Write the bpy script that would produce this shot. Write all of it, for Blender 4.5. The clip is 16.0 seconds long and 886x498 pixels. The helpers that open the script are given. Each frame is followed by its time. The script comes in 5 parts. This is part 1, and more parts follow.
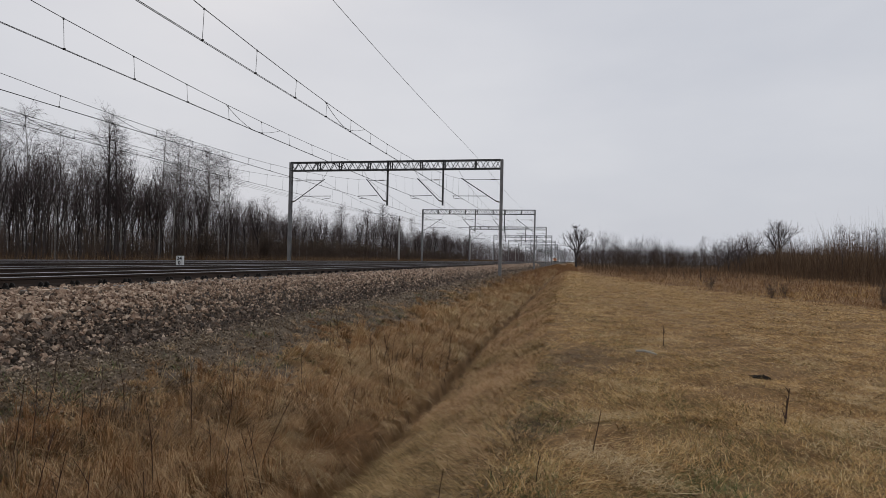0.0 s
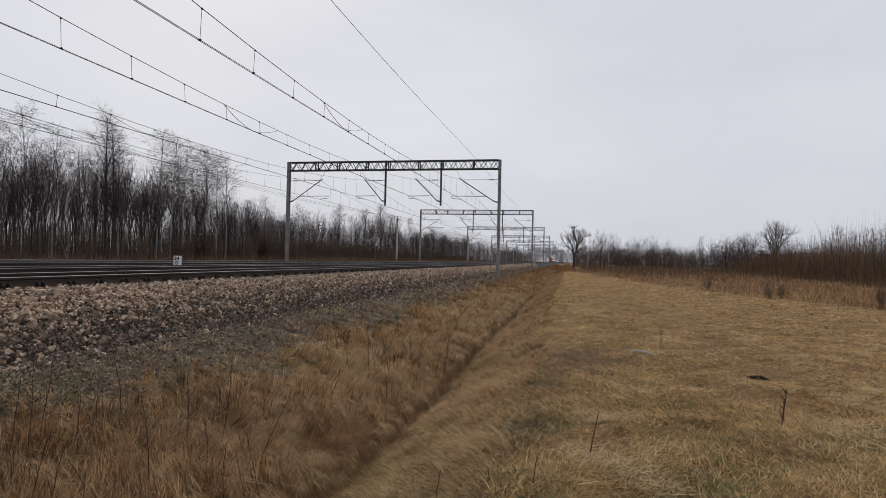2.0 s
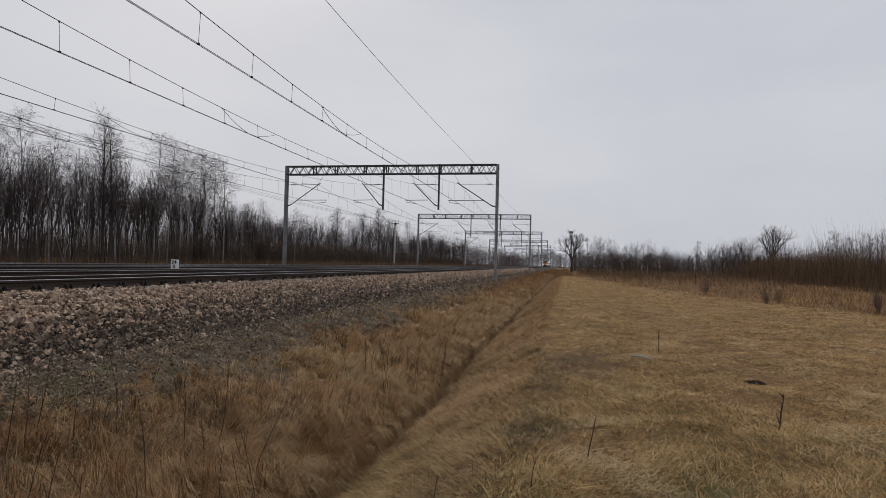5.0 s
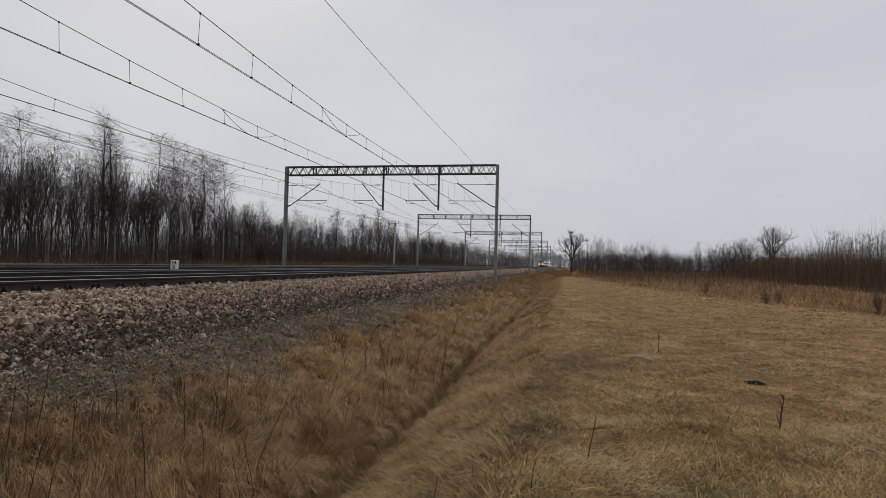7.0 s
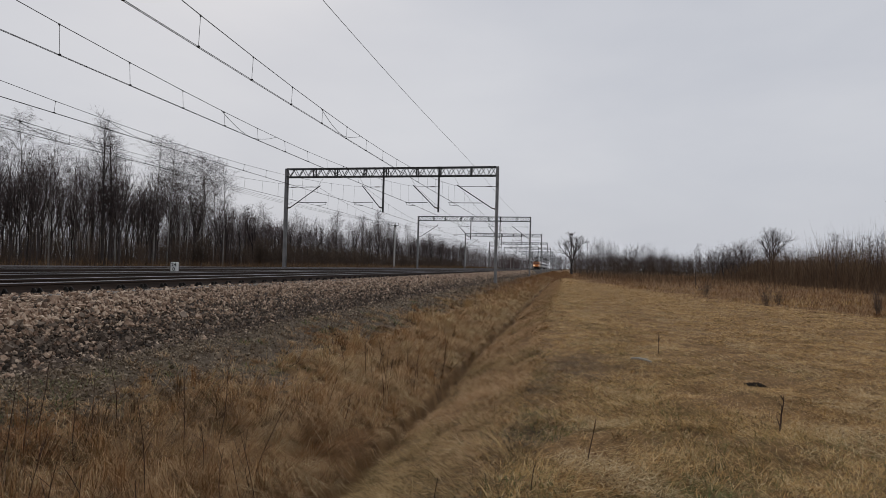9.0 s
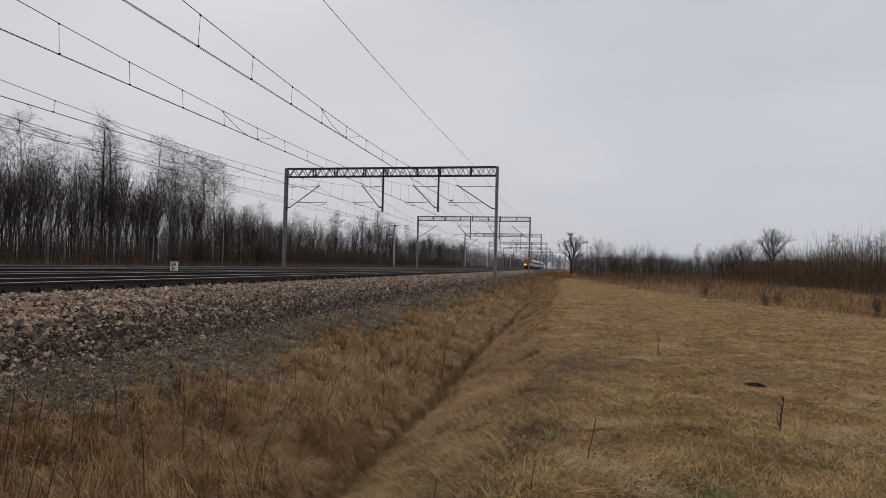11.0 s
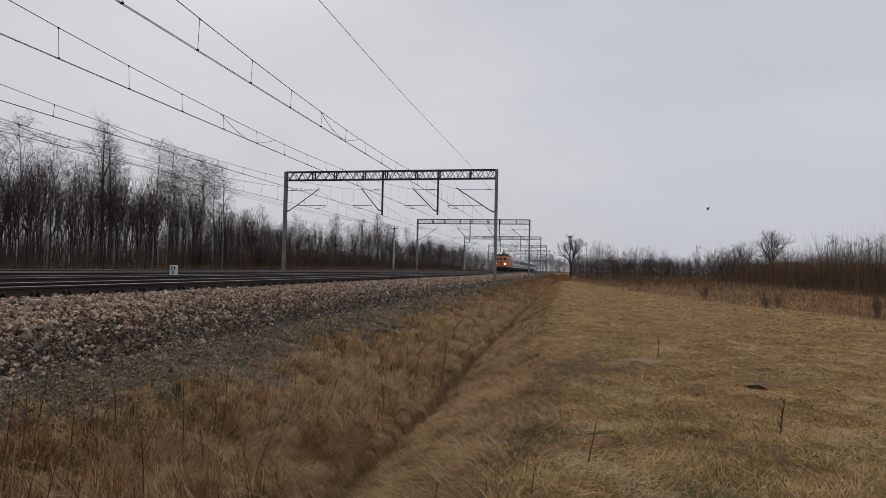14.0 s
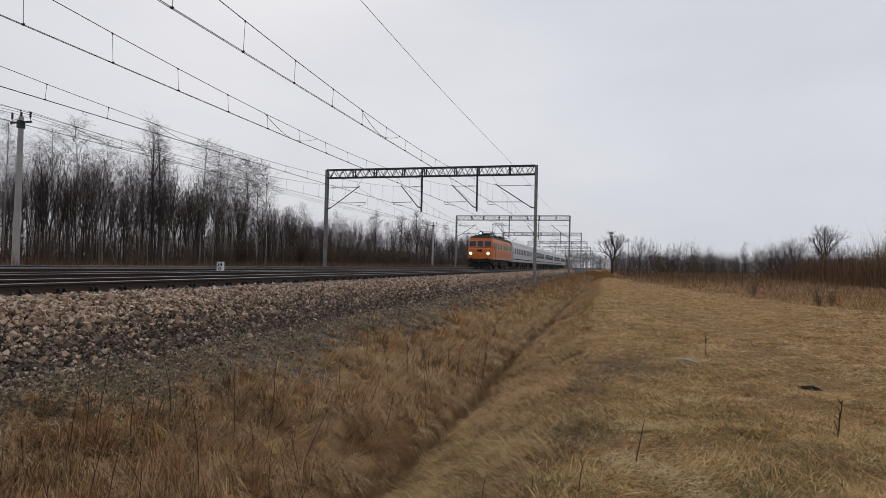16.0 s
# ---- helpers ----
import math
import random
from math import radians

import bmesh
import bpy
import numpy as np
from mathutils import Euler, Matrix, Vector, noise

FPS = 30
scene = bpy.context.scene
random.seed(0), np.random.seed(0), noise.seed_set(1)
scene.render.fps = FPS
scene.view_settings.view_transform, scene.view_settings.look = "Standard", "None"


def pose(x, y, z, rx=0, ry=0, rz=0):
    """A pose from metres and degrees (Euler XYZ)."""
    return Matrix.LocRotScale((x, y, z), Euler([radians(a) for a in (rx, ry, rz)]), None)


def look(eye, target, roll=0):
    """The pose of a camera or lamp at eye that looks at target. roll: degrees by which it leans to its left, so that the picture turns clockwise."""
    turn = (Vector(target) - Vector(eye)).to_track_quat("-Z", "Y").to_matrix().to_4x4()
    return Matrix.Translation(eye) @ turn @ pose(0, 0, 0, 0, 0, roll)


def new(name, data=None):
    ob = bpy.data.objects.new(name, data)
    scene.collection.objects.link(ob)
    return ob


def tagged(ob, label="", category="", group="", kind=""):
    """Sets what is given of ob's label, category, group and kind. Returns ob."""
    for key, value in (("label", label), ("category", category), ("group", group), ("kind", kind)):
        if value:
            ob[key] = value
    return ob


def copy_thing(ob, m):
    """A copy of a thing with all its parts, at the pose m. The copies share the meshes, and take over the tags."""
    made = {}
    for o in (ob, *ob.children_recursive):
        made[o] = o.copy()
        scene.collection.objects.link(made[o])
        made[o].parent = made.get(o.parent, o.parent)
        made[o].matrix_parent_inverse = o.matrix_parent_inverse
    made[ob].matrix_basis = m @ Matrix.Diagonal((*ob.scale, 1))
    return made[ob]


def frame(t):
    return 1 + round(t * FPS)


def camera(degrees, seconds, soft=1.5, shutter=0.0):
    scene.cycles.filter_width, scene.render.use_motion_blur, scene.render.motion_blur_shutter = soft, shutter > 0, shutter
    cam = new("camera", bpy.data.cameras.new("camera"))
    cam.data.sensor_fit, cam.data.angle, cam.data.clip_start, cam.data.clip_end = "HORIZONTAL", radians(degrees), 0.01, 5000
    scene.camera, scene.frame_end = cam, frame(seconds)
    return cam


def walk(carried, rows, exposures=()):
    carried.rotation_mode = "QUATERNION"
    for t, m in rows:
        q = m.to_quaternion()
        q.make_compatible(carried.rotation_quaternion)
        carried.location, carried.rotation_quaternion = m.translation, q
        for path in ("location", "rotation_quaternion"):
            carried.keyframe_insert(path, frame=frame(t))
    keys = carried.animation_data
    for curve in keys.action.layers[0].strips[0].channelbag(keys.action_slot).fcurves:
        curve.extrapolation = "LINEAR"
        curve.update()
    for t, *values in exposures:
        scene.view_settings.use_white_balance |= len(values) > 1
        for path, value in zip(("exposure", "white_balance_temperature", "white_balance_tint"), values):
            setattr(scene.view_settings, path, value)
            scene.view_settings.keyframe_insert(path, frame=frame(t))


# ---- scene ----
EYE = Vector((0.0, 0.0, 1.55))
cam = camera(74.03, 16.0, soft=0.6)


def gaze(yaw, pitch, roll, x, y, z):
    """Camera pose: yaw to the left of the track's line, pitch up, roll, and a small shift of the eye."""
    a, b = radians(yaw), radians(pitch)
    way = Vector((-math.sin(a) * math.cos(b), math.cos(a) * math.cos(b), math.sin(b)))
    eye = EYE + Vector((x, y, z))
    return look(eye, eye + way, roll)


PATH = [
    (0, 12.125, 0.971, 1.250, 0.000, -0.000, -0.000),
    (0.5, 12.111, 0.954, 1.219, 0.006, 0.001, 0.003),
    (1, 12.031, 0.905, 1.291, -0.004, -0.003, 0.002),
    (1.5, 11.976, 0.942, 1.397, -0.002, -0.015, -0.005),
    (2, 11.927, 0.988, 1.306, 0.002, 0.006, 0.005),
    (2.5, 11.732, 1.081, 1.290, -0.001, 0.009, -0.001),
    (3, 11.704, 1.142, 1.209, -0.004, 0.003, 0.001),
    (3.5, 11.717, 1.152, 1.291, -0.008, -0.011, 0.010),
    (4, 11.742, 1.307, 1.387, 0.002, 0.003, 0.000),
    (6.5, 11.701, 1.443, 1.427, 0.001, 0.000, 0.005),
    (7, 11.705, 1.452, 1.389, 0.001, 0.005, 0.005),
    (7.5, 11.716, 1.563, 1.354, -0.003, -0.001, 0.004),
    (8, 11.703, 1.622, 1.380, -0.004, -0.002, 0.002),
    (8.5, 11.707, 1.583, 1.342, -0.003, 0.001, 0.011),
    (9, 11.711, 1.638, 1.379, 0.003, 0.002, 0.004),
    (11.5, 11.642, 1.628, 1.471, -0.001, 0.009, -0.001),
    (12, 11.646, 1.673, 1.546, 0.002, 0.022, -0.003),
    (12.5, 11.570, 1.730, 1.441, -0.007, 0.013, 0.010),
    (13, 11.630, 1.814, 1.427, -0.005, -0.002, 0.009),
    (13.5, 11.632, 1.900, 1.424, -0.007, 0.007, 0.007),
    (14, 11.646, 1.915, 1.274, -0.002, 0.009, 0.004),
    (14.5, 11.727, 1.856, 1.184, -0.001, 0.019, 0.003),
    (15, 12.425, 1.566, 1.162, -0.019, 0.008, 0.001),
    (15.5, 13.698, 1.493, 1.285, -0.027, -0.003, 0.004),
    (16, 15.402, 1.492, 1.306, -0.048, -0.018, 0.002),
]
walk(cam, [(r[0], gaze(*r[1:])) for r in PATH], exposures=[(0.0, -0.12), (1.0, -0.08), (2.0, 0.0), (3.0, -0.04), (3.5, -0.07), (4.0, -0.16), (6.5, -0.2), (9.0, -0.2), (14.0, -0.22), (14.5, -0.18), (15.2, -0.08), (16.0, 0.0)])

# ---------------------------------------------------------------- light: overcast day
world = bpy.data.worlds.new("overcast_sky")
scene.world = world
world.use_nodes = True
wn, wl = world.node_tree.nodes, world.node_tree.links
wn.clear()
SUN_EL, SUN_AZ = radians(38), radians(-35)
w_out = wn.new("ShaderNodeOutputWorld")
w_bg = wn.new("ShaderNodeBackground")
w_sky = wn.new("ShaderNodeTexSky")
w_sky.sky_type = "NISHITA"
w_sky.sun_disc = False
w_sky.sun_elevation = SUN_EL
w_sky.sun_rotation = SUN_AZ
w_sky.dust_density = 4.0
w_bg.inputs["Strength"].default_value = 0.1
w_tc = wn.new("ShaderNodeTexCoord")
w_map = wn.new("ShaderNodeMapping")
w_map.inputs["Scale"].default_value = (1.0, 1.0, 2.6)
w_noise = wn.new("ShaderNodeTexNoise")
w_noise.inputs["Scale"].default_value = 1.7
w_noise.inputs["Detail"].default_value = 5.0
w_noise.inputs["Roughness"].default_value = 0.5
w_ramp = wn.new("ShaderNodeValToRGB")
w_ramp.color_ramp.elements[0].position = 0.3
w_ramp.color_ramp.elements[0].color = (5.8, 6.05, 6.75, 1)
w_ramp.color_ramp.elements[1].position = 0.72
w_ramp.color_ramp.elements[1].color = (7.1, 7.25, 7.75, 1)
w_mix = wn.new("ShaderNodeMixRGB")
w_mix.inputs["Fac"].default_value = 0.94
wl.new(w_tc.outputs["Generated"], w_map.inputs["Vector"])
wl.new(w_map.outputs["Vector"], w_noise.inputs["Vector"])
wl.new(w_noise.outputs["Fac"], w_ramp.inputs["Fac"])
wl.new(w_sky.outputs["Color"], w_mix.inputs["Color1"])
wl.new(w_ramp.outputs["Color"], w_mix.inputs["Color2"])
wl.new(w_mix.outputs["Color"], w_bg.inputs["Color"])
wl.new(w_bg.outputs["Background"], w_out.inputs["Surface"])

sun = new("sun", bpy.data.lights.new("sun", "SUN"))
sun.data.energy = 0.6
sun.data.angle = radians(25)
sun.data.color = (1.0, 0.97, 0.92)
sun.matrix_world = look((60 * math.sin(SUN_AZ), 60 * math.cos(SUN_AZ), 45), (0, 0, 0))


# ---------------------------------------------------------------- mesh helpers
class Build:
    """Collects vertices and faces of one mesh."""

    def __init__(self):
        self.v, self.f = [], []

    def add(self, verts, faces):
        n = len(self.v)
        self.v += [tuple(p) for p in verts]
        self.f += [tuple(n + i for i in q) for q in faces]
        return self

    def box(self, x0, x1, y0, y1, z0, z1, bevel=0.0, m=None):
        b = min(bevel, (x1 - x0) / 2.5, (y1 - y0) / 2.5, (z1 - z0) / 2.5)
        if b <= 0:
            vs = [Vector((x, y, z)) for z in (z0, z1) for y in (y0, y1) for x in (x0, x1)]
            fs = [(0, 2, 3, 1), (4, 5, 7, 6), (0, 1, 5, 4), (2, 6, 7, 3), (0, 4, 6, 2), (1, 3, 7, 5)]
        else:
            bm = bmesh.new()
            bmesh.ops.create_cube(bm, size=1.0)
            for v in bm.verts:
                v.co = Vector(((x0 + x1) / 2 + v.co.x * (x1 - x0), (y0 + y1) / 2 + v.co.y * (y1 - y0), (z0 + z1) / 2 + v.co.z * (z1 - z0)))
            bmesh.ops.bevel(bm, geom=bm.edges[:], offset=b, segments=2 if b > 0.03 else 1, affect="EDGES", profile=0.5)
            bm.verts.index_update()
            vs = [v.co.copy() for v in bm.verts]
            fs = [[v.index for v in f.verts] for f in bm.faces]
            bm.free()
        if m is not None:
            vs = [m @ v for v in vs]
        return self.add(vs, fs)

    def tube(self, pts, radii, n=6, cap=True):
        pts = [Vector(p) for p in pts]
        if not isinstance(radii, (list, tuple)):
            radii = [radii] * len(pts)
        vs, fs = [], []
        for i, p in enumerate(pts):
            d = (pts[min(i + 1, len(pts) - 1)] - pts[max(i - 1, 0)]).normalized()
            u = d.orthogonal().normalized() if abs(d.z) > 0.98 else Vector((0, 0, 1)).cross(d).normalized()
            w = d.cross(u)
            for k in range(n):
                a = 2 * math.pi * k / n + math.pi / n
                vs.append(p + (u * math.cos(a) + w * math.sin(a)) * radii[i])
        for i in range(len(pts) - 1):
            for k in range(n):
                fs.append((i * n + k, i * n + (k + 1) % n, (i + 1) * n + (k + 1) % n, (i + 1) * n + k))
        if cap:
            fs.append(tuple(range(n))[::-1])
            fs.append(tuple((len(pts) - 1) * n + k for k in range(n)))
        return self.add(vs, fs)

    def beam(self, p, q, w, h):
        """A square bar from p to q."""
        p, q = Vector(p), Vector(q)
        d = (q - p).normalized()
        u = Vector((1, 0, 0)) if abs(d.z) > 0.98 else Vector((0, 0, 1)).cross(d).normalized()
        s = d.cross(u)
        vs = [e + u * a * w / 2 + s * b * h / 2 for e in (p, q) for a, b in ((-1, -1), (1, -1), (1, 1), (-1, 1))]
        return self.add(vs, [(0, 3, 2, 1), (4, 5, 6, 7), (0, 1, 5, 4), (1, 2, 6, 5), (2, 3, 7, 6), (3, 0, 4, 7)])

    def extrude(self, profile, y0, y1, ys=None, closed=True):
        """A profile of (x, z) pulled along y."""
        ys = ys or [y0, y1]
        n = len(profile)
        vs = [(x, y, z) for y in ys for x, z in profile]
        fs = []
        for j in range(len(ys) - 1):
            for i in range(n if closed else n - 1):
                k = (i + 1) % n
                fs.append((j * n + i, j * n + k, (j + 1) * n + k, (j + 1) * n + i))
        if closed:
            fs.append(tuple(range(n))[::-1])
            fs.append(tuple((len(ys) - 1) * n + i for i in range(n)))
        return self.add(vs, fs)

    def mesh(self, name, mat, smooth=False):
        me = bpy.data.meshes.new(name)
        me.from_pydata(self.v, [], self.f)
        me.materials.append(mat)
        if smooth:
            me.polygons.foreach_set("use_smooth", [True] * len(me.polygons))
        bm = bmesh.new()
        bm.from_mesh(me)
        bmesh.ops.recalc_face_normals(bm, faces=bm.faces)
        bm.to_mesh(me)
        bm.free()
        return me


def np_mesh(name, verts, faces, mat):
    """A mesh from arrays of vertices and of faces of one size."""
    me = bpy.data.meshes.new(name)
    nf, k = faces.shape
    me.vertices.add(len(verts))
    me.vertices.foreach_set("co", np.ascontiguousarray(verts, dtype=np.float32).ravel())
    me.loops.add(nf * k)
    me.loops.foreach_set("vertex_index", np.ascontiguousarray(faces, dtype=np.int32).ravel())
    me.polygons.add(nf)
    me.polygons.foreach_set("loop_start", np.arange(0, nf * k, k, dtype=np.int32))
    me.update(calc_edges=True)
    me.validate()
    me.shade_flat()
    me.materials.append(mat)
    return me


def part(name, build, mat, parent, label="", smooth=False):
    ob = new(name, build.mesh(name, mat, smooth))
    ob.parent = parent
    return tagged(ob, label)


def thing(name, label, category, group="", kind="", at=None):
    ob = new(name)
    ob.empty_display_size = 0.2
    if at is not None:
        ob.matrix_basis = at
    return tagged(ob, label, category, group, kind)


# ---------------------------------------------------------------- materials
def material(name, colours, rough=0.8, metal=0.0, scale=6.0, fine=60.0, bump=0.3, rnd=None, spread=0.25, spec=0.3, stretch=(1, 1, 1), depth=0.01):
    """Base colour from a coarse and a fine noise between the colours; rnd: 'object' or 'island' varies the pieces."""
    mat = bpy.data.materials.new(name)
    mat.use_nodes = True
    nodes, links = mat.node_tree.nodes, mat.node_tree.links
    bsdf = nodes["Principled BSDF"]
    bsdf.inputs["Roughness"].default_value = rough
    bsdf.inputs["Metallic"].default_value = metal
    bsdf.inputs["Specular IOR Level"].default_value = spec
    geo = nodes.new("ShaderNodeNewGeometry")
    tc = nodes.new("ShaderNodeTexCoord")
    mp = nodes.new("ShaderNodeMapping")
    mp.inputs["Scale"].default_value = stretch
    links.new(tc.outputs["Object"], mp.inputs["Vector"])
    n1 = nodes.new("ShaderNodeTexNoise")
    n1.inputs["Scale"].default_value = scale
    n1.inputs["Detail"].default_value = 4
    n2 = nodes.new("ShaderNodeTexNoise")
    n2.inputs["Scale"].default_value = fine
    n2.inputs["Detail"].default_value = 3
    links.new(mp.outputs["Vector"], n1.inputs["Vector"])
    links.new(mp.outputs["Vector"], n2.inputs["Vector"])
    mix = nodes.new("ShaderNodeMath")
    mix.operation = "MULTIPLY_ADD"
    links.new(n2.outputs["Fac"], mix.inputs[0])
    mix.inputs[1].default_value = 0.4
    half = nodes.new("ShaderNodeMath")
    half.operation = "MULTIPLY"
    links.new(n1.outputs["Fac"], half.inputs[0])
    half.inputs[1].default_value = 0.6
    links.new(half.outputs[0], mix.inputs[2])
    fac = mix.outputs[0]
    if rnd:
        add = nodes.new("ShaderNodeMath")
        add.operation = "MULTIPLY_ADD"
        if rnd == "object":
            src = nodes.new("ShaderNodeObjectInfo").outputs["Random"]
        else:
            src = geo.outputs["Random Per Island"]
        links.new(src, add.inputs[0])
        add.inputs[1].default_value = spread * 2
        off = nodes.new("ShaderNodeMath")
        off.operation = "SUBTRACT"
        links.new(fac, off.inputs[0])
        off.inputs[1].default_value = spread
        links.new(off.outputs[0], add.inputs[2])
        fac = add.outputs[0]
    ramp = nodes.new("ShaderNodeValToRGB")
    els = ramp.color_ramp.elements
    while len(els) < len(colours):
        els.new(0.5)
    for i, c in enumerate(colours):
        els[i].position = 0.25 + 0.5 * i / (len(colours) - 1)
        els[i].color = (*c, 1)
    links.new(fac, ramp.inputs["Fac"])
    links.new(ramp.outputs["Color"], bsdf.inputs["Base Color"])
    if bump:
        bp = nodes.new("ShaderNodeBump")
        bp.inputs["Strength"].default_value = bump
        bp.inputs["Distance"].default_value = depth
        links.new(n2.outputs["Fac"], bp.inputs["Height"])
        links.new(bp.outputs["Normal"], bsdf.inputs["Normal"])
    return mat


def glow(name, colour, strength):
    mat = bpy.data.materials.new(name)
    mat.use_nodes = True
    b = mat.node_tree.nodes["Principled BSDF"]
    b.inputs["Base Color"].default_value = (*colour, 1)
    b.inputs["Emission Color"].default_value = (*colour, 1)
    b.inputs["Emission Strength"].default_value = strength
    return mat


M_SOIL = material("soil_and_thatch", [(0.06, 0.036, 0.016), (0.19, 0.107, 0.044), (0.36, 0.215, 0.09)], 0.95, scale=3.0, fine=45, bump=0.6, depth=0.03)
M_VERGE = material("gravelly_verge", [(0.035, 0.025, 0.016), (0.1, 0.072, 0.046), (0.22, 0.165, 0.11)], 0.95, scale=3.0, fine=24, bump=0.9, depth=0.03)
M_BALLAST_BED = material("ballast_bed", [(0.025, 0.021, 0.018), (0.075, 0.06, 0.05), (0.17, 0.135, 0.11)], 0.95, scale=4, fine=16, bump=1.0, depth=0.05)
M_STONE_NEW = material("fresh_ballast", [(0.1672, 0.1107, 0.0774), (0.3994, 0.2767, 0.1935), (0.613, 0.4768, 0.356)], 0.9, scale=8, fine=60, rnd="island", spread=0.3)
M_STONE_OLD = material("weathered_ballast", [(0.0442, 0.0339, 0.0261), (0.1165, 0.0853, 0.0635), (0.2572, 0.1999, 0.1516)], 0.9, scale=8, fine=60, rnd="island", spread=0.28)
M_GRIT = material("grit", [(0.065, 0.047, 0.031), (0.18, 0.132, 0.086), (0.38, 0.305, 0.22)], 0.95, scale=12, fine=60, rnd="island", spread=0.3)
M_RAIL = material("rusty_rail", [(0.03, 0.022, 0.018), (0.07, 0.045, 0.032)], 0.7, metal=0.2, scale=4, fine=50, bump=0.2, stretch=(1, 0.1, 1))
M_RAILHEAD = material("polished_railhead", [(0.25, 0.25, 0.26), (0.4, 0.4, 0.41)], 0.35, metal=0.9, scale=2, fine=40, bump=0.05, stretch=(1, 0.05, 1))
M_SLEEPER = material("weathered_concrete_sleeper", [(0.12, 0.11, 0.1), (0.24, 0.22, 0.2)], 0.9, scale=3, fine=40)
M_CLIP = material("greasy_iron", [(0.015, 0.013, 0.012), (0.04, 0.035, 0.03)], 0.6, metal=0.5, scale=10, fine=60)
M_STEEL = material("weathered_grey_steel", [(0.1125, 0.1125, 0.1125), (0.21, 0.21, 0.21), (0.3, 0.2925, 0.285)], 0.65, metal=0.25, scale=1.5, fine=25, bump=0.1)
M_STEEL_DARK = material("dark_painted_steel", [(0.03, 0.031, 0.032), (0.07, 0.07, 0.07)], 0.6, metal=0.2, scale=2, fine=25, bump=0.1)
M_CONCRETE = material("pale_concrete", [(0.25, 0.245, 0.235), (0.42, 0.41, 0.39)], 0.9, scale=2, fine=40, bump=0.3)
M_WIRE = material("dark_wire", [(0.025, 0.024, 0.023), (0.05, 0.048, 0.045)], 0.6, metal=0.4, scale=1, fine=8, bump=0)
M_CERAMIC = material("brown_ceramic", [(0.05, 0.03, 0.022), (0.09, 0.05, 0.035)], 0.3, scale=3, fine=30, bump=0.05, spec=0.5)
M_WHITE = material("white_paint", [(0.55, 0.55, 0.53), (0.75, 0.75, 0.73)], 0.6, scale=5, fine=40, bump=0.1)
M_BLACK = material("black_paint", [(0.015, 0.015, 0.015), (0.03, 0.03, 0.03)], 0.6, scale=5, fine=40, bump=0.1)

# ---------------------------------------------------------------- ground
PROFILE_X = [-3000, -60, -38, -29, -26.4, -25.2, -6.4, -5.6, -5.0, -3.0, -2.46, -2.38, -2.2, -2.12, -1.0, -0.45, 0.3, 9, 14, 60, 3000]
PROFILE_Z = [0.3, 0.45, 0.6, 0.72, 0.7, 0.2, 0.2, 0.04, -0.12, -0.64, -0.82, -1.15, -1.15, -0.88, -0.3, -0.03, 0.0, -0.03, -0.08, -0.1, -0.1]
RAIL_Z = 1.115
TRACKS = [-9.3, -13.4, -18.5, -22.9]


def lumps(x, y):
    """Uneven ground, metres, for arrays."""
    far = np.clip((np.abs(y) - 60) / 80, 0, 1)
    near_track = np.clip((x + 5.2) / 1.5, 0, 1) + np.clip((-27 - x) / 3, 0, 1)
    h = 0.036 * np.sin(1.7 * x + 0.9 * np.sin(0.8 * y)) * np.sin(1.1 * y + 0.6 * x)
    h += 0.022 * np.sin(3.9 * x + 2.1 * y + np.sin(2.3 * y)) + 0.02 * np.sin(6.1 * y - 4.3 * x)
    return h * np.clip(near_track, 0, 1) * (1 - far) * np.clip(5 / (np.abs(y) + 1), 0.06, 1)


def ground_z(x, y):
    x, y = np.asarray(x, float), np.asarray(y, float)
    wob = (0.1 * np.sin(0.45 * y) + 0.05 * np.sin(1.7 * y)) * np.exp(-((x + 1.8) / 1.6) ** 2)
    return np.interp(x + wob, PROFILE_X, PROFILE_Z) + lumps(x, y)


def build_ground():
    xs = np.concatenate([[-3000, -1000, -300, -120], np.arange(-70, -30, 5.0), np.arange(-30, -25, 0.5), [-24, -15], np.arange(-7, -3, 0.12), np.arange(-3, -1.5, 0.06), np.arange(-1.5, 3.0, 0.12),
                         np.arange(3, 12, 0.3), np.arange(12, 40, 2.0), [45, 60, 100, 200, 500, 1200, 3000]])
    ys = np.concatenate([[-3000, -600, -150, -40, -15], np.arange(-6, 22, 0.2), np.arange(22, 60, 0.8), np.arange(60, 160, 5.0),
                         [170, 200, 260, 350, 500, 800, 1500, 3000]])
    gx, gy = np.meshgrid(xs, ys)
    gz = ground_z(gx, gy)
    n, m = gx.shape
    idx = np.arange(n * m).reshape(n, m)
    faces = np.stack([idx[:-1, :-1], idx[:-1, 1:], idx[1:, 1:], idx[1:, :-1]], -1).reshape(-1, 4)
    me = np_mesh("ground", np.stack([gx, gy, gz], -1).reshape(-1, 3), faces, M_SOIL)
    me.polygons.foreach_set("use_smooth", [True] * len(me.polygons))
    me.materials.append(M_VERGE)
    mid = (gx[:-1, :-1] + gx[1:, 1:]) / 2, (gy[:-1, :-1] + gy[1:, 1:]) / 2
    edge = -4.75 + 0.35 * np.sin(0.9 * mid[1]) + 0.3 * np.sin(2.3 * mid[1] + 1) + 0.25 * np.sin(5.3 * mid[1] + 7 * mid[0])
    me.polygons.foreach_set("material_index", ((mid[0] > -27) & (mid[0] < edge)).astype(np.int32).ravel())
    return tagged(new("ground", me), "brown winter meadow soil with a drainage ditch", "ground", kind="structure")


ground = build_ground()

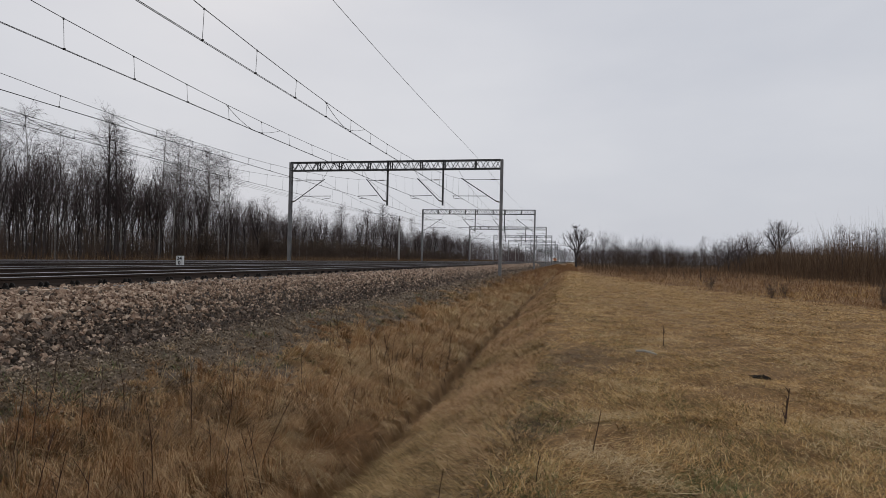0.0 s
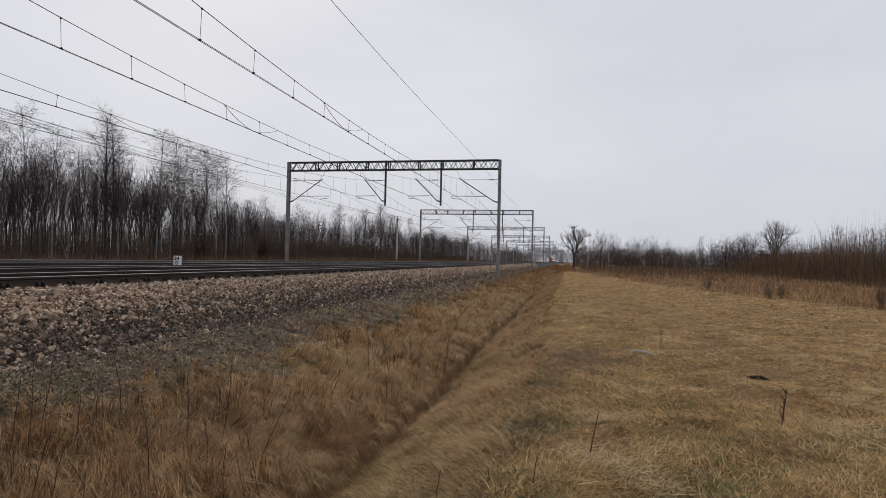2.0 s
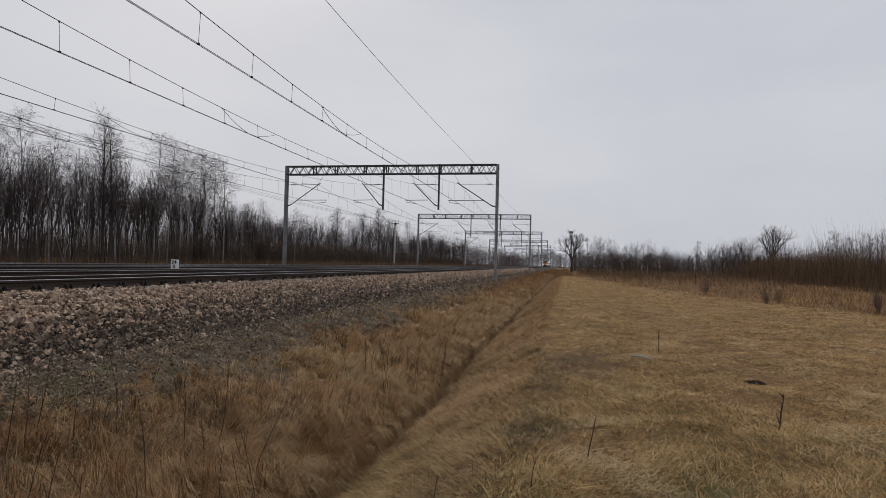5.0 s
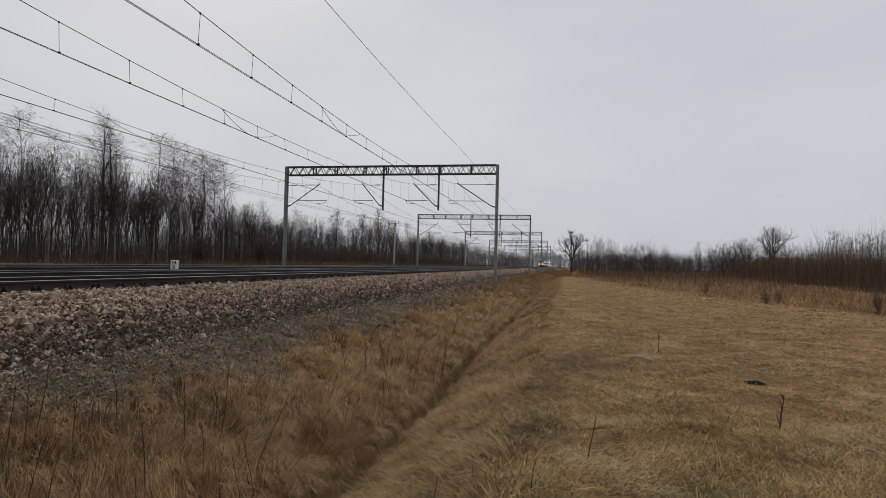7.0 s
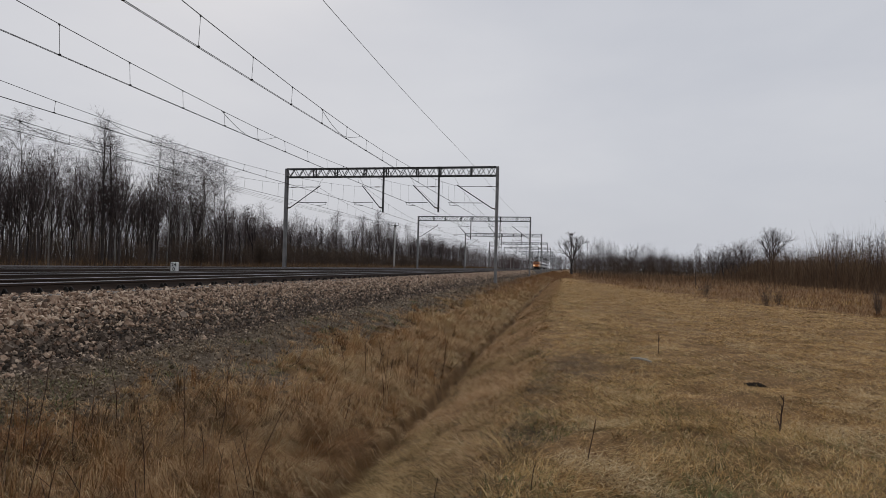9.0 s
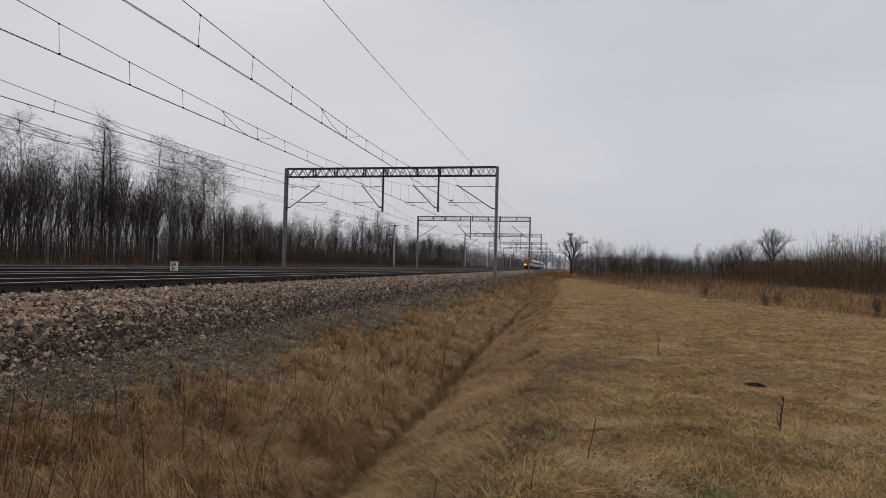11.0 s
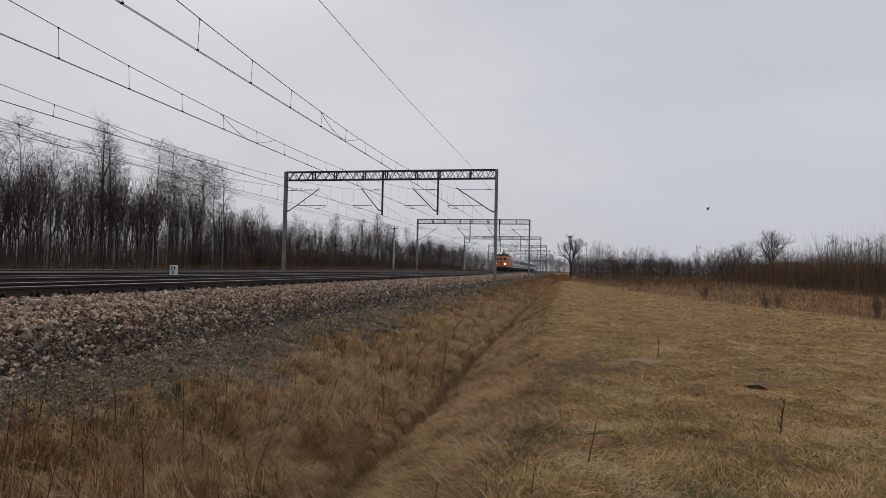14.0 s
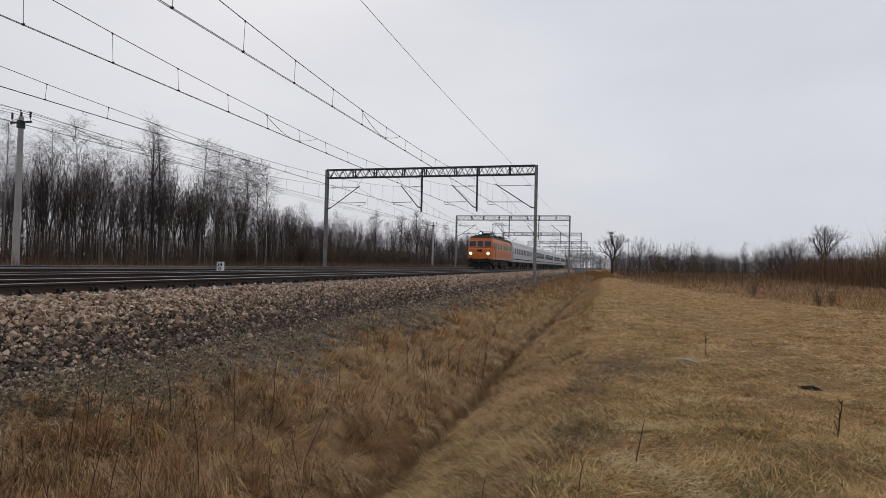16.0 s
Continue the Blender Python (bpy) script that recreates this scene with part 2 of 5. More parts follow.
# the ballast bed under four tracks
BED = [(-25.3, 0.15), (-24.4, 0.93), (-20.7, 0.92), (-15.9, 0.92), (-11.3, 0.92), (-8.5, 0.89), (-7.7, 0.86), (-7.3, 0.77), (-6.3, 0.13)]
bed = Build().extrude(BED, -300, 1500, ys=[-300, -50, 0, 50, 100, 200, 400, 800, 1500])
ballast = new("ballast_bed", bed.mesh("ballast_bed", M_BALLAST_BED))
tagged(ballast, "grey-brown crushed stone ballast bed under the rails", "ballast", kind="structure")


# ---------------------------------------------------------------- tracks
def rail_profile(x, base):
    half = [(0.075, 0.0), (0.075, 0.012), (0.02, 0.03), (0.009, 0.05), (0.009, 0.115), (0.034, 0.128), (0.036, 0.155)]
    pts = [(x + a, base + b) for a, b in half] + [(x - a, base + b) for a, b in half[::-1]]
    return pts


def sleeper_build():
    b = Build()
    b.box(-1.3, 1.3, -0.13, 0.13, -0.2, 0.0, bevel=0.02)
    return b


SLEEPER_ME = sleeper_build().mesh("sleeper", M_SLEEPER)


def clip_build():
    b = Build()
    b.box(-0.06, 0.1, -0.1, 0.1, 0.0, 0.025, bevel=0.006)
    for s in (-1, 1):
        b.tube([(0.03, s * 0.055, 0.02), (0.05, s * 0.055, 0.075), (0.09, s * 0.055, 0.085), (0.12, s * 0.055, 0.04)], 0.016, n=5)
        b.tube([(0.07, s * 0.055, 0.02), (0.07, s * 0.055, 0.1)], 0.02, n=6)
    return b


CLIP_ME = clip_build().mesh("rail_fastening", M_CLIP)


def build_track(cx, nearest):
    track = thing("railway_track", "rusty steel rails on concrete sleepers in stone ballast", "railway track", "parallel main line tracks")
    base = RAIL_Z - 0.165
    for s in (-1, 1):
        x = cx + s * 0.755
        rail = part("rail", Build().extrude(rail_profile(x, base), -300, 1500), M_RAIL, track)
        part("railhead", Build().box(x - 0.033, x + 0.033, -300, 1500, base + 0.1553, base + 0.165, bevel=0.004), M_RAILHEAD, rail, "polished running surface")
    n = 0
    rest = Build()
    for i in range(-10, 160):
        y = i * 0.62
        if nearest and 4 < y < 60:
            sl = new("sleeper", SLEEPER_ME)
            sl.parent = track
            sl.location = (cx, y, base - 0.012)
            cl = new("rail_fastening", CLIP_ME)
            cl.parent = track
            cl.location = (cx + 0.755 + 0.06, y, base - 0.012)
        else:
            rest.box(cx - 1.3, cx + 1.3, y - 0.13, y + 0.13, base - 0.2, base - 0.012)
    r = part("sleepers", rest, M_SLEEPER, track)
    tagged(r, kind="stuff")
    return track


for i, cx in enumerate(TRACKS):
    build_track(cx, i == 0)


# ---------------------------------------------------------------- overhead line gantries
Z1 = 52.0
POST_R, POST_L = -5.98, -26.25
TOP, BOT = 1.55 + 8.95, 1.55 + 8.1
WIRE_X = [-9.18, -13.25, -18.55, -23.0]
MESS_X = [-9.15, -13.3, -18.5, -22.95]
STAGGER = [0.22, 0.15, -0.12, 0.1]
CONTACT_Z, MESS_Z = 1.55 + 5.42, 1.55 + 7.2


def lattice_post(x, base):
    """A post of two channels tied by flat lacing."""
    b = Build()
    for s in (-1, 1):
        b.box(x - 0.12, x + 0.12, s * 0.17 - 0.03, s * 0.17 + 0.03, base, TOP)
        for e in (-1, 1):
            b.box(x + e * 0.11 - 0.012, x + e * 0.11 + 0.012, s * 0.17 - s * 0.08 - 0.035, s * 0.17 - s * 0.08 + 0.035, base, TOP)
    z, k = base + 0.4, 1
    while z < TOP - 0.6:
        for e in (-1, 1):
            b.beam((x + e * 0.125, -0.14 * k, z), (x + e * 0.125, 0.14 * k, z + 0.42), 0.012, 0.05)
        z += 0.42
        k = -k
    return b


def truss():
    """A box girder of angle bars with zigzag lacing."""
    b = Build()
    x0, x1 = POST_L + 0.1, POST_R - 0.1
    for y in (-0.3, 0.3):
        for z in (BOT + 0.04, TOP - 0.04):
            b.box(x0, x1, y - 0.045, y + 0.045, z - 0.045, z + 0.045)
    n = 44
    w = (x1 - x0) / n
    for i in range(n):
        a, c = (BOT + 0.05, TOP - 0.05) if i % 2 else (TOP - 0.05, BOT + 0.05)
        xa, xb = x0 + i * w, x0 + (i + 1) * w
        b.beam((xa, -0.3, a), (xb, -0.3, c), 0.05, 0.05)
        b.beam((xa, 0.3, c), (xb, 0.3, a), 0.05, 0.05)
        if i % 2:
            for z in (BOT + 0.04, TOP - 0.04):
                b.beam((x0 + i * w, -0.3, z), (x0 + (i + 1) * w, 0.3, z), 0.035, 0.035)
    for k in range(1, 8):
        x = x0 + (x1 - x0) * k / 8 + (0.25 if k % 2 else -0.1)
        for y in (-0.3, 0.3):
            b.box(x - 0.05, x + 0.05, y - 0.05, y + 0.05, BOT, TOP)
    return b


def insulator(b, p, q, r=0.06, n=5):
    """Sheds along a rod between p and q."""
    p, q = Vector(p), Vector(q)
    pts, radii = [], []
    for i in range(n * 2 + 1):
        pts.append(p.lerp(q, i / (n * 2)))
        radii.append(r if i % 2 else r * 0.5)
    b.tube(pts, radii, n=7)


def build_gantry(post_base, shift):
    g = thing("overhead_line_gantry", "weathered grey steel lattice gantry spanning four railway tracks", "gantry", "gantries along the line")
    part("post", lattice_post(POST_R, post_base), M_STEEL, g)
    part("post", lattice_post(POST_L, 0.75), M_STEEL, g)
    part("footing", Build().box(POST_R - 0.3, POST_R + 0.3, -0.35, 0.35, post_base - 0.9, post_base + 0.02, bevel=0.04), M_SLEEPER, g, "grey concrete footing")
    part("footing", Build().box(POST_L - 0.4, POST_L + 0.4, -0.45, 0.45, 0.2, 1.0, bevel=0.04), M_CONCRETE, g, "pale concrete footing")
    part("truss", truss(), M_STEEL_DARK, g)
    roots = [POST_R - 0.12, -11.3, -16.55, POST_L + 0.12]
    for x in roots[1:3]:
        part("drop_post", Build().box(x - 0.07, x + 0.07, -0.09, 0.09, 1.55 + 4.85, TOP + 0.06), M_STEEL_DARK, g)
    for x, mx, wx, a in zip(roots, MESS_X, WIRE_X, STAGGER):
        mx, wx = mx + a * shift, wx + a * shift
        s = 1 if mx > x else -1
        low = 1.55 + (5.2 if x in roots[1:3] else 5.15)
        arm = Build()
        arm.tube([(x, 0, low), (x + s * 0.35, 0, low + 0.1), (mx + s * 0.25, 0, MESS_Z + 0.12)], 0.045, n=6)
        arm.tube([(x, 0, MESS_Z - 0.02), (mx, 0, MESS_Z - 0.02)], 0.022, n=5)
        arm.tube([(x + s * 1.0, 0, low + 0.55), (wx + s * 1.0, 0, CONTACT_Z + 0.3)], 0.03, n=5)
        arm.tube([(wx + s * 0.9, 0, CONTACT_Z + 0.3), (wx + s * 0.9, 0, CONTACT_Z + 0.1), (wx, 0, CONTACT_Z)], 0.022, n=5)
        a = part("cantilever", arm, M_STEEL_DARK, g)
        ins = Build()
        insulator(ins, (x + s * 0.05, 0, low + 0.02), (x + s * 0.38, 0, low + 0.11), 0.085)
        insulator(ins, (x + s * 0.35, 0, MESS_Z - 0.02), (x + s * 0.85, 0, MESS_Z - 0.02), 0.06)
        part("insulator", ins, M_CERAMIC, a, "brown ribbed ceramic insulators")
        tie = Build()
        tie.tube([(mx, 0, MESS_Z), (mx + s * 0.55, 0, BOT)], 0.012, n=4)
        part("tie_rod", tie, M_WIRE, g)
    return g


even, odd = build_gantry(0.12, 1), build_gantry(0.12, -1)
even.matrix_basis, odd.matrix_basis = pose(0, 0, 0), pose(0, Z1, 0)
for n in range(2, 13):
    copy_thing(odd if n % 2 else even, pose(0, Z1 * n, 0))


# ---------------------------------------------------------------- overhead wires
def span_z(y, top, sag):
    """A rope between supports every Z1 metres."""
    k = (y / Z1) % 1.0
    return top - sag * 4 * k * (1 - k)


def build_catenary(i):
    cat = thing("catenary", "dark copper contact wire hung from a sagging messenger", "overhead wire", "overhead wires over the tracks")
    y0, y1 = -Z1, Z1 * 12
    near = [y0 + 2.6 * k for k in range(int((Z1 * 4 - y0) / 2.6) + 1)]
    far = [Z1 * 4 + 6.5 * k for k in range(1, int(Z1 * 8 / 6.5) + 1)]
    ys = near + far
    sag = (1.42, 1.38, 1.6, 1.5)[i]

    def wx(y):
        k = (y / Z1) % 2.0
        return WIRE_X[i] + STAGGER[i] * (1 - 2 * k if k < 1 else 2 * k - 3)

    def mx(y):
        return wx(y) + MESS_X[i] - WIRE_X[i]

    part("messenger_wire", Build().tube([(mx(y), y, span_z(y, MESS_Z, sag)) for y in ys], 0.011, n=4), M_WIRE, cat)
    for s in (-1, 1):
        part("contact_wire", Build().tube([(wx(y) + s * 0.025, y, span_z(y, CONTACT_Z, 0.12)) for y in ys], 0.0085, n=4), M_WIRE, cat)
    rest = Build()
    for y in ys:
        if y > Z1 * 4:
            break
        k = (y / Z1) % 1.0
        if 0.03 < k < 0.97:
            zm, zc = span_z(y, MESS_Z, sag), span_z(y, CONTACT_Z, 0.12)
            d = Build() if 0 < y < Z1 else rest
            d.beam((mx(y), y, zm), (wx(y), y, zc), 0.009, 0.009)
            d.box(wx(y) - 0.035, wx(y) + 0.035, y - 0.018, y + 0.018, zc - 0.01, zc + 0.035)
            d.box(mx(y) - 0.014, mx(y) + 0.014, y - 0.02, y + 0.02, zm - 0.035, zm + 0.014)
            if d is not rest:
                part("dropper", d, M_WIRE, cat)
    tagged(part("droppers", rest, M_WIRE, cat), kind="stuff")
    for n in range(0, 5):
        link = Build()
        yc = Z1 * (n + 0.44)
        pts = []
        for j in range(13):
            u = -1 + j / 6
            y = yc + u * 2.3
            zm, zc = span_z(y, MESS_Z, sag), span_z(y, CONTACT_Z, 0.12)
            pts.append((mx(y), y, zc + (zm - zc) * abs(u) ** 1.6 + 0.015))
        part("jumper", link.tube(pts, 0.01, n=4), M_WIRE, cat)
    return cat


for i in range(4):
    build_catenary(i)
feeder = Build().tube([(-8.05, y, 1.55 + 8.97 - 0.25 * math.sin(math.pi * (y / Z1 % 1.0)) ** 2) for y in np.arange(-Z1, Z1 * 12 + 1, 4.0)], 0.01, n=4)
tagged(new("feeder_wire", feeder.mesh("feeder_wire", M_WIRE)), "single dark feeder wire along the gantry tops", "overhead wire")


# ---------------------------------------------------------------- low voltage pole line beside the wood
POLE_X = -31.4
POLE_Y = [-57, 25, 106.5, 188, 270, 352]


def build_pole():
    p = thing("utility_pole", "pale concrete pole with a steel crossarm and three insulators", "utility pole", "pole line by the wood")
    part("pole", Build().tube([(0, 0, -0.3), (0, 0, 4), (0, 0, 8.35)], [0.2, 0.165, 0.13], n=10), M_CONCRETE, p, smooth=False)
    part("crossarm", Build().box(-0.75, 0.75, -0.05, 0.05, 8.0, 8.1, bevel=0.01).box(-0.14, 0.14, -0.16, 0.16, 7.7, 8.15, bevel=0.02), M_STEEL_DARK, p)
    for x in (-0.65, 0.0, 0.65):
        b = Build()
        b.tube([(x, 0, 8.1), (x, 0, 8.3)], 0.02, n=5)
        insulator(b, (x, 0, 8.28), (x, 0, 8.62), 0.075, 3)
        part("insulator", b, M_CERAMIC, p)
    return p


pole = build_pole()
for k, y in enumerate(POLE_Y):
    m = pose(POLE_X, y, 0.85)
    if k == 0:
        pole.matrix_basis = m
    else:
        copy_thing(pole, m)
for x in (-0.65, 0.0, 0.65):
    pts = []
    for a, b in zip(POLE_Y, POLE_Y[1:]):
        for j in range(10):
            u = j / 10
            pts.append((POLE_X + x, a + (b - a) * u, 0.85 + 8.6 - 1.1 * 4 * u * (1 - u)))
    pts.append((POLE_X + x, POLE_Y[-1], 0.85 + 8.6))
    tagged(new("power_line", Build().tube(pts, 0.011, n=4).mesh("power_line", M_WIRE)), "thin dark power line sagging between concrete poles", "power line", "pole line wires")

# ---------------------------------------------------------------- the train
M_ORANGE = material("orange_loco_paint", [(0.5, 0.12, 0.02), (0.68, 0.19, 0.03)], 0.45, scale=2, fine=20, bump=0.05, spec=0.4)
# cream of frames and sill; on the upper sides it paints sky-lit orange
M_CREAM_SKYLIT = material("dirty_cream_and_skylit_orange", [(0.46, 0.26, 0.16), (0.6, 0.36, 0.24)], 0.55, scale=2, fine=20, bump=0.05)
M_COACH = material("pale_grey_coach_paint", [(0.5, 0.51, 0.53), (0.68, 0.69, 0.7)], 0.4, scale=1, fine=15, bump=0.04, spec=0.4)
M_COACH_BAND = material("blue_grey_band", [(0.04, 0.046, 0.055), (0.09, 0.1, 0.115)], 0.5, scale=1, fine=15, bump=0.04, spec=0.0)
M_ROOF = material("sooty_roof", [(0.42, 0.42, 0.42), (0.62, 0.62, 0.62)], 0.7, scale=1.5, fine=15, bump=0.15)
M_LOCO_ROOF = material("weathered_roof", [(0.06, 0.052, 0.047), (0.13, 0.115, 0.105)], 0.8, scale=2, fine=20, bump=0.15)
M_UNDER = material("oily_underframe", [(0.012, 0.011, 0.01), (0.035, 0.03, 0.027)], 0.8, scale=4, fine=30, bump=0.2)
M_GLASS = material("dark_window_glass", [(0.03, 0.032, 0.034), (0.06, 0.064, 0.068)], 0.18, scale=2, fine=10, bump=0, spec=0.4)
M_LAMP = glow("headlight_glow", (1.0, 0.76, 0.38), 30.0)
M_LAMP_TOP = glow("top_headlight_glow", (1.0, 0.95, 0.85), 4.0)


def bogie(b, y, wheels):
    b.box(-1.15, 1.15, y - 1.9, y + 1.9, 0.55, 0.95, bevel=0.06)
    for s in (-1, 1):
        b.box(s * 1.12 - 0.12, s * 1.12 + 0.12, y - 1.75, y + 1.75, 0.4, 0.8, bevel=0.05)


def wheelset(y):
    b = Build()
    for s in (-1, 1):
        b.tube([(s * 0.7, y, 0.6 * 0 + 0.5), (s * 0.83, y, 0.5)], 0.5, n=20)
    b.tube([(-0.7, y, 0.5), (0.7, y, 0.5)], 0.09, n=8)
    return b


def build_loco():
    """Front at y = 0, body running back along +y, rail at z = 0."""
    t = thing("locomotive", "orange electric locomotive with lit headlights and raised pantograph", "locomotive")
    L = 14.3
    side = [(-1.42, 1.1), (-1.42, 3.05), (-1.34, 3.3), (-1.05, 3.62), (-0.5, 3.78), (0.5, 3.78), (1.05, 3.62), (1.34, 3.3), (1.42, 3.05), (1.42, 1.1)]
    # body shell with slightly raked cab fronts
    b = Build()
    rings = [(0.34, 0.93), (0.62, 1.0), (L - 0.62, 1.0), (L - 0.34, 0.93)]
    vs, fs = [], []
    n = len(side)
    for y, k in rings:
        for x, z in side:
            lean = 0.0
            if z > 2.3:
                lean = 0.2 * (z - 2.3)
            vs.append((x * k, y + (lean if y < L / 2 else -lean), z))
    for j in range(len(rings) - 1):
        for i in range(n):
            q = (i + 1) % n
            fs.append((j * n + i, j * n + q, (j + 1) * n + q, (j + 1) * n + i))
    fs.append(tuple(range(n)))
    fs.append(tuple((len(rings) - 1) * n + i for i in range(n)))
    part("body", b.add(vs, fs), M_ORANGE, t)
    # bulging lower nose of the cab
    nose = Build()
    vs, fs = [], []
    prof = [(0.02, 1.15), (0.0, 1.7), (0.06, 2.2), (0.2, 2.36)]
    cols = [-1.32, -1.1, -0.6, 0.0, 0.6, 1.1, 1.32]
    for y, z in prof:
        for x in cols:
            vs.append((x, y + 0.16 * (abs(x) / 1.32) ** 3, z))
    m = len(cols)
    for j in range(len(prof) - 1):
        for i in range(m - 1):
            fs.append((j * m + i, j * m + i + 1, (j + 1) * m + i + 1, (j + 1) * m + i))
    k = len(vs)
    for y, z in prof:
        for x in (-1.32, 1.32):
            vs.append((x, 0.45, z))
    for j in range(len(prof) - 1):
        fs.append((j * m, (j + 1) * m, k + 2 * (j + 1), k + 2 * j))
        fs.append((j * m + m - 1, k + 2 * j + 1, k + 2 * (j + 1) + 1, (j + 1) * m + m - 1))
    fs.append(tuple((len(prof) - 1) * m + i for i in range(m)) + (k + 2 * len(prof) - 1, k + 2 * len(prof) - 2))
    part("nose", nose.add(vs, fs), M_ORANGE, t)
    for s in (-1, 1):
        # pale upper panel: sky light on the orange side, put into the colour
        part("side_panel", Build().box(s * 1.425 - 0.008, s * 1.425 + 0.008, 2.3, L - 2.3, 2.1, 3.0), M_CREAM_SKYLIT, t, "orange upper side with sky light painted in as pale salmon")
        part("side_panel", Build().box(s * 1.425 - 0.006, s * 1.425 + 0.006, 0.9, L - 0.9, 1.12, 1.35), M_CREAM_SKYLIT, t, "faded cream sill stripe")
    # cab windows
    for x in (-0.86, 0.0, 0.86):
        w = 0.36 if x else 0.3
        tilt = pose(x, 0.43 + 0.0, 2.8, -11.3)
        fr = part("windscreen_frame", Build().box(-w - 0.05, w + 0.05, -0.035, 0.03, -0.36, 0.36, bevel=0.02, m=tilt), M_CREAM_SKYLIT, t)
        part("windscreen", Build().box(-w, w, -0.048, -0.02, -0.31, 0.31, bevel=0.01, m=tilt), M_GLASS, fr, "dark windscreen")
    for s in (-1, 1):
        for y, w in ((1.35, 0.3), (4.2, 0.5), (6.0, 0.5), (8.6, 0.5), (10.2, 0.5), (12.95, 0.3)):
            part("side_window", Build().box(s * 1.435 - 0.012, s * 1.435 + 0.012, y - w, y + w, 2.35, 2.9, bevel=0.01), M_GLASS, t, "dark side window")
        d = part("cab_door", Build().box(s * 1.43 - 0.012, s * 1.43 + 0.012, 2.0, 2.62, 1.2, 3.05, bevel=0.01), M_ORANGE, t)
        part("door_window", Build().box(s * 1.45 - 0.008, s * 1.45 + 0.008, 2.12, 2.5, 2.35, 2.9, bevel=0.01), M_GLASS, d)
        part("handrail", Build().tube([(s * 1.47, 1.9, 1.1), (s * 1.47, 1.9, 2.5)], 0.02, n=5), M_STEEL, d)
    # logo plate on the nose, plain shape
    part("emblem", Build().box(-0.28, 0.02, -0.03, 0.02, 1.95, 2.15, bevel=0.01).box(0.05, 0.25, -0.03, 0.02, 1.88, 2.2, bevel=0.01), M_BLACK, t)
    # headlights
    for s in (-1, 1):
        h = part("headlight", Build().tube([(s * 0.98, 0.2, 1.72), (s * 0.98, -0.02, 1.72)], [0.22, 0.2], n=18), M_STEEL_DARK, t)
        part("lens", Build().tube([(s * 0.98, -0.015, 1.72), (s * 0.98, -0.035, 1.72)], 0.125, n=18), M_LAMP, h, "glowing yellowish headlight lens")
    h = part("headlight", Build().tube([(0, 0.9, 3.98), (0, 0.45, 3.98)], [0.24, 0.24], n=18), M_STEEL_DARK, t)
    part("lens", Build().tube([(0, 0.46, 3.98), (0, 0.43, 3.98)], 0.1, n=18), M_LAMP_TOP, h, "glowing white top headlight lens")
    # roof, with walkway and equipment
    roofing = Build()
    rp = [(-1.24, 3.46), (-1.07, 3.64), (-0.5, 3.81), (0.5, 3.81), (1.07, 3.64), (1.24, 3.46)]
    roofing.extrude(rp, 0.56, L - 0.56)
    part("roof", roofing, M_LOCO_ROOF, t, "weathered grey-brown roof")
    for y0, y1, w, h in ((2.0, 3.6, 0.5, 4.02), (6.2, 8.8, 0.6, 4.0), (10.6, 12.6, 0.45, 4.05)):
        part("roof_box", Build().box(-w, w, y0, y1, 3.78, h, bevel=0.05), M_UNDER, t)
    for s in (-1, 1):
        rl = Build().tube([(s * 1.0, 0.9, 3.95), (s * 1.0, L - 0.9, 3.95)], 0.02, n=5)
        for y in np.arange(1.0, L - 0.8, 1.65):
            rl.tube([(s * 1.0, y, 3.62), (s * 1.0, y, 3.95)], 0.018, n=4)
        part("roof_rail", rl, M_STEEL_DARK, t)
        ins = Build()
        for y in (4.0, 5.2, 9.6, 10.4, 12.9):
            insulator(ins, (s * 0.55, y, 3.78), (s * 0.55, y, 4.2), 0.09, 3)
        part("roof_insulator", ins, M_CERAMIC, t)
    wire_h = CONTACT_Z - RAIL_Z
    for yb, up in ((3.9, False), (11.6, True)):
        p = Build()
        if up:
            kz, tz = 4.95, wire_h - 0.02
            for s in (-1, 1):
                p.tube([(s * 0.5, yb - 0.9, 4.12), (s * 0.62, yb + 1.0, kz), (s * 0.4, yb - 0.1, tz - 0.08)], 0.035, n=5)
                p.tube([(s * 0.5, yb + 0.9, 4.12), (s * 0.62, yb - 1.0, kz), (s * 0.4, yb + 0.1, tz - 0.08)], 0.035, n=5)
            for d in (-0.15, 0.15):
                p.tube([(-0.85, yb + d, tz - 0.2), (-0.6, yb + d, tz), (0.6, yb + d, tz), (0.85, yb + d, tz - 0.2)], 0.03, n=5)
        else:
            for s in (-1, 1):
                p.tube([(s * 0.5, yb - 1.0, 4.12), (s * 0.62, yb + 1.2, 4.2), (s * 0.4, yb, 4.32)], 0.035, n=5)
            p.tube([(-0.85, yb, 4.15), (-0.6, yb, 4.35), (0.6, yb, 4.35), (0.85, yb, 4.15)], 0.03, n=5)
        p.box(-0.6, 0.6, yb - 1.1, yb + 1.1, 4.08, 4.14)
        part("pantograph", p, M_STEEL_DARK, t, "raised diamond pantograph" if up else "folded pantograph")
    # buffer beam, buffers, plough, underframe
    part("buffer_beam", Build().box(-1.35, 1.35, 0.12, 0.5, 0.75, 1.14, bevel=0.03), M_BLACK, t)
    for s in (-1, 1):
        part("buffer", Build().tube([(s * 0.88, 0.2, 1.02), (s * 0.88, -0.3, 1.02), (s * 0.88, -0.31, 1.02), (s * 0.88, -0.37, 1.02)], [0.12, 0.12, 0.23, 0.2], n=14), M_UNDER, t)
    part("coupling", Build().box(-0.09, 0.09, -0.32, 0.2, 0.55, 1.0, bevel=0.03), M_UNDER, t)
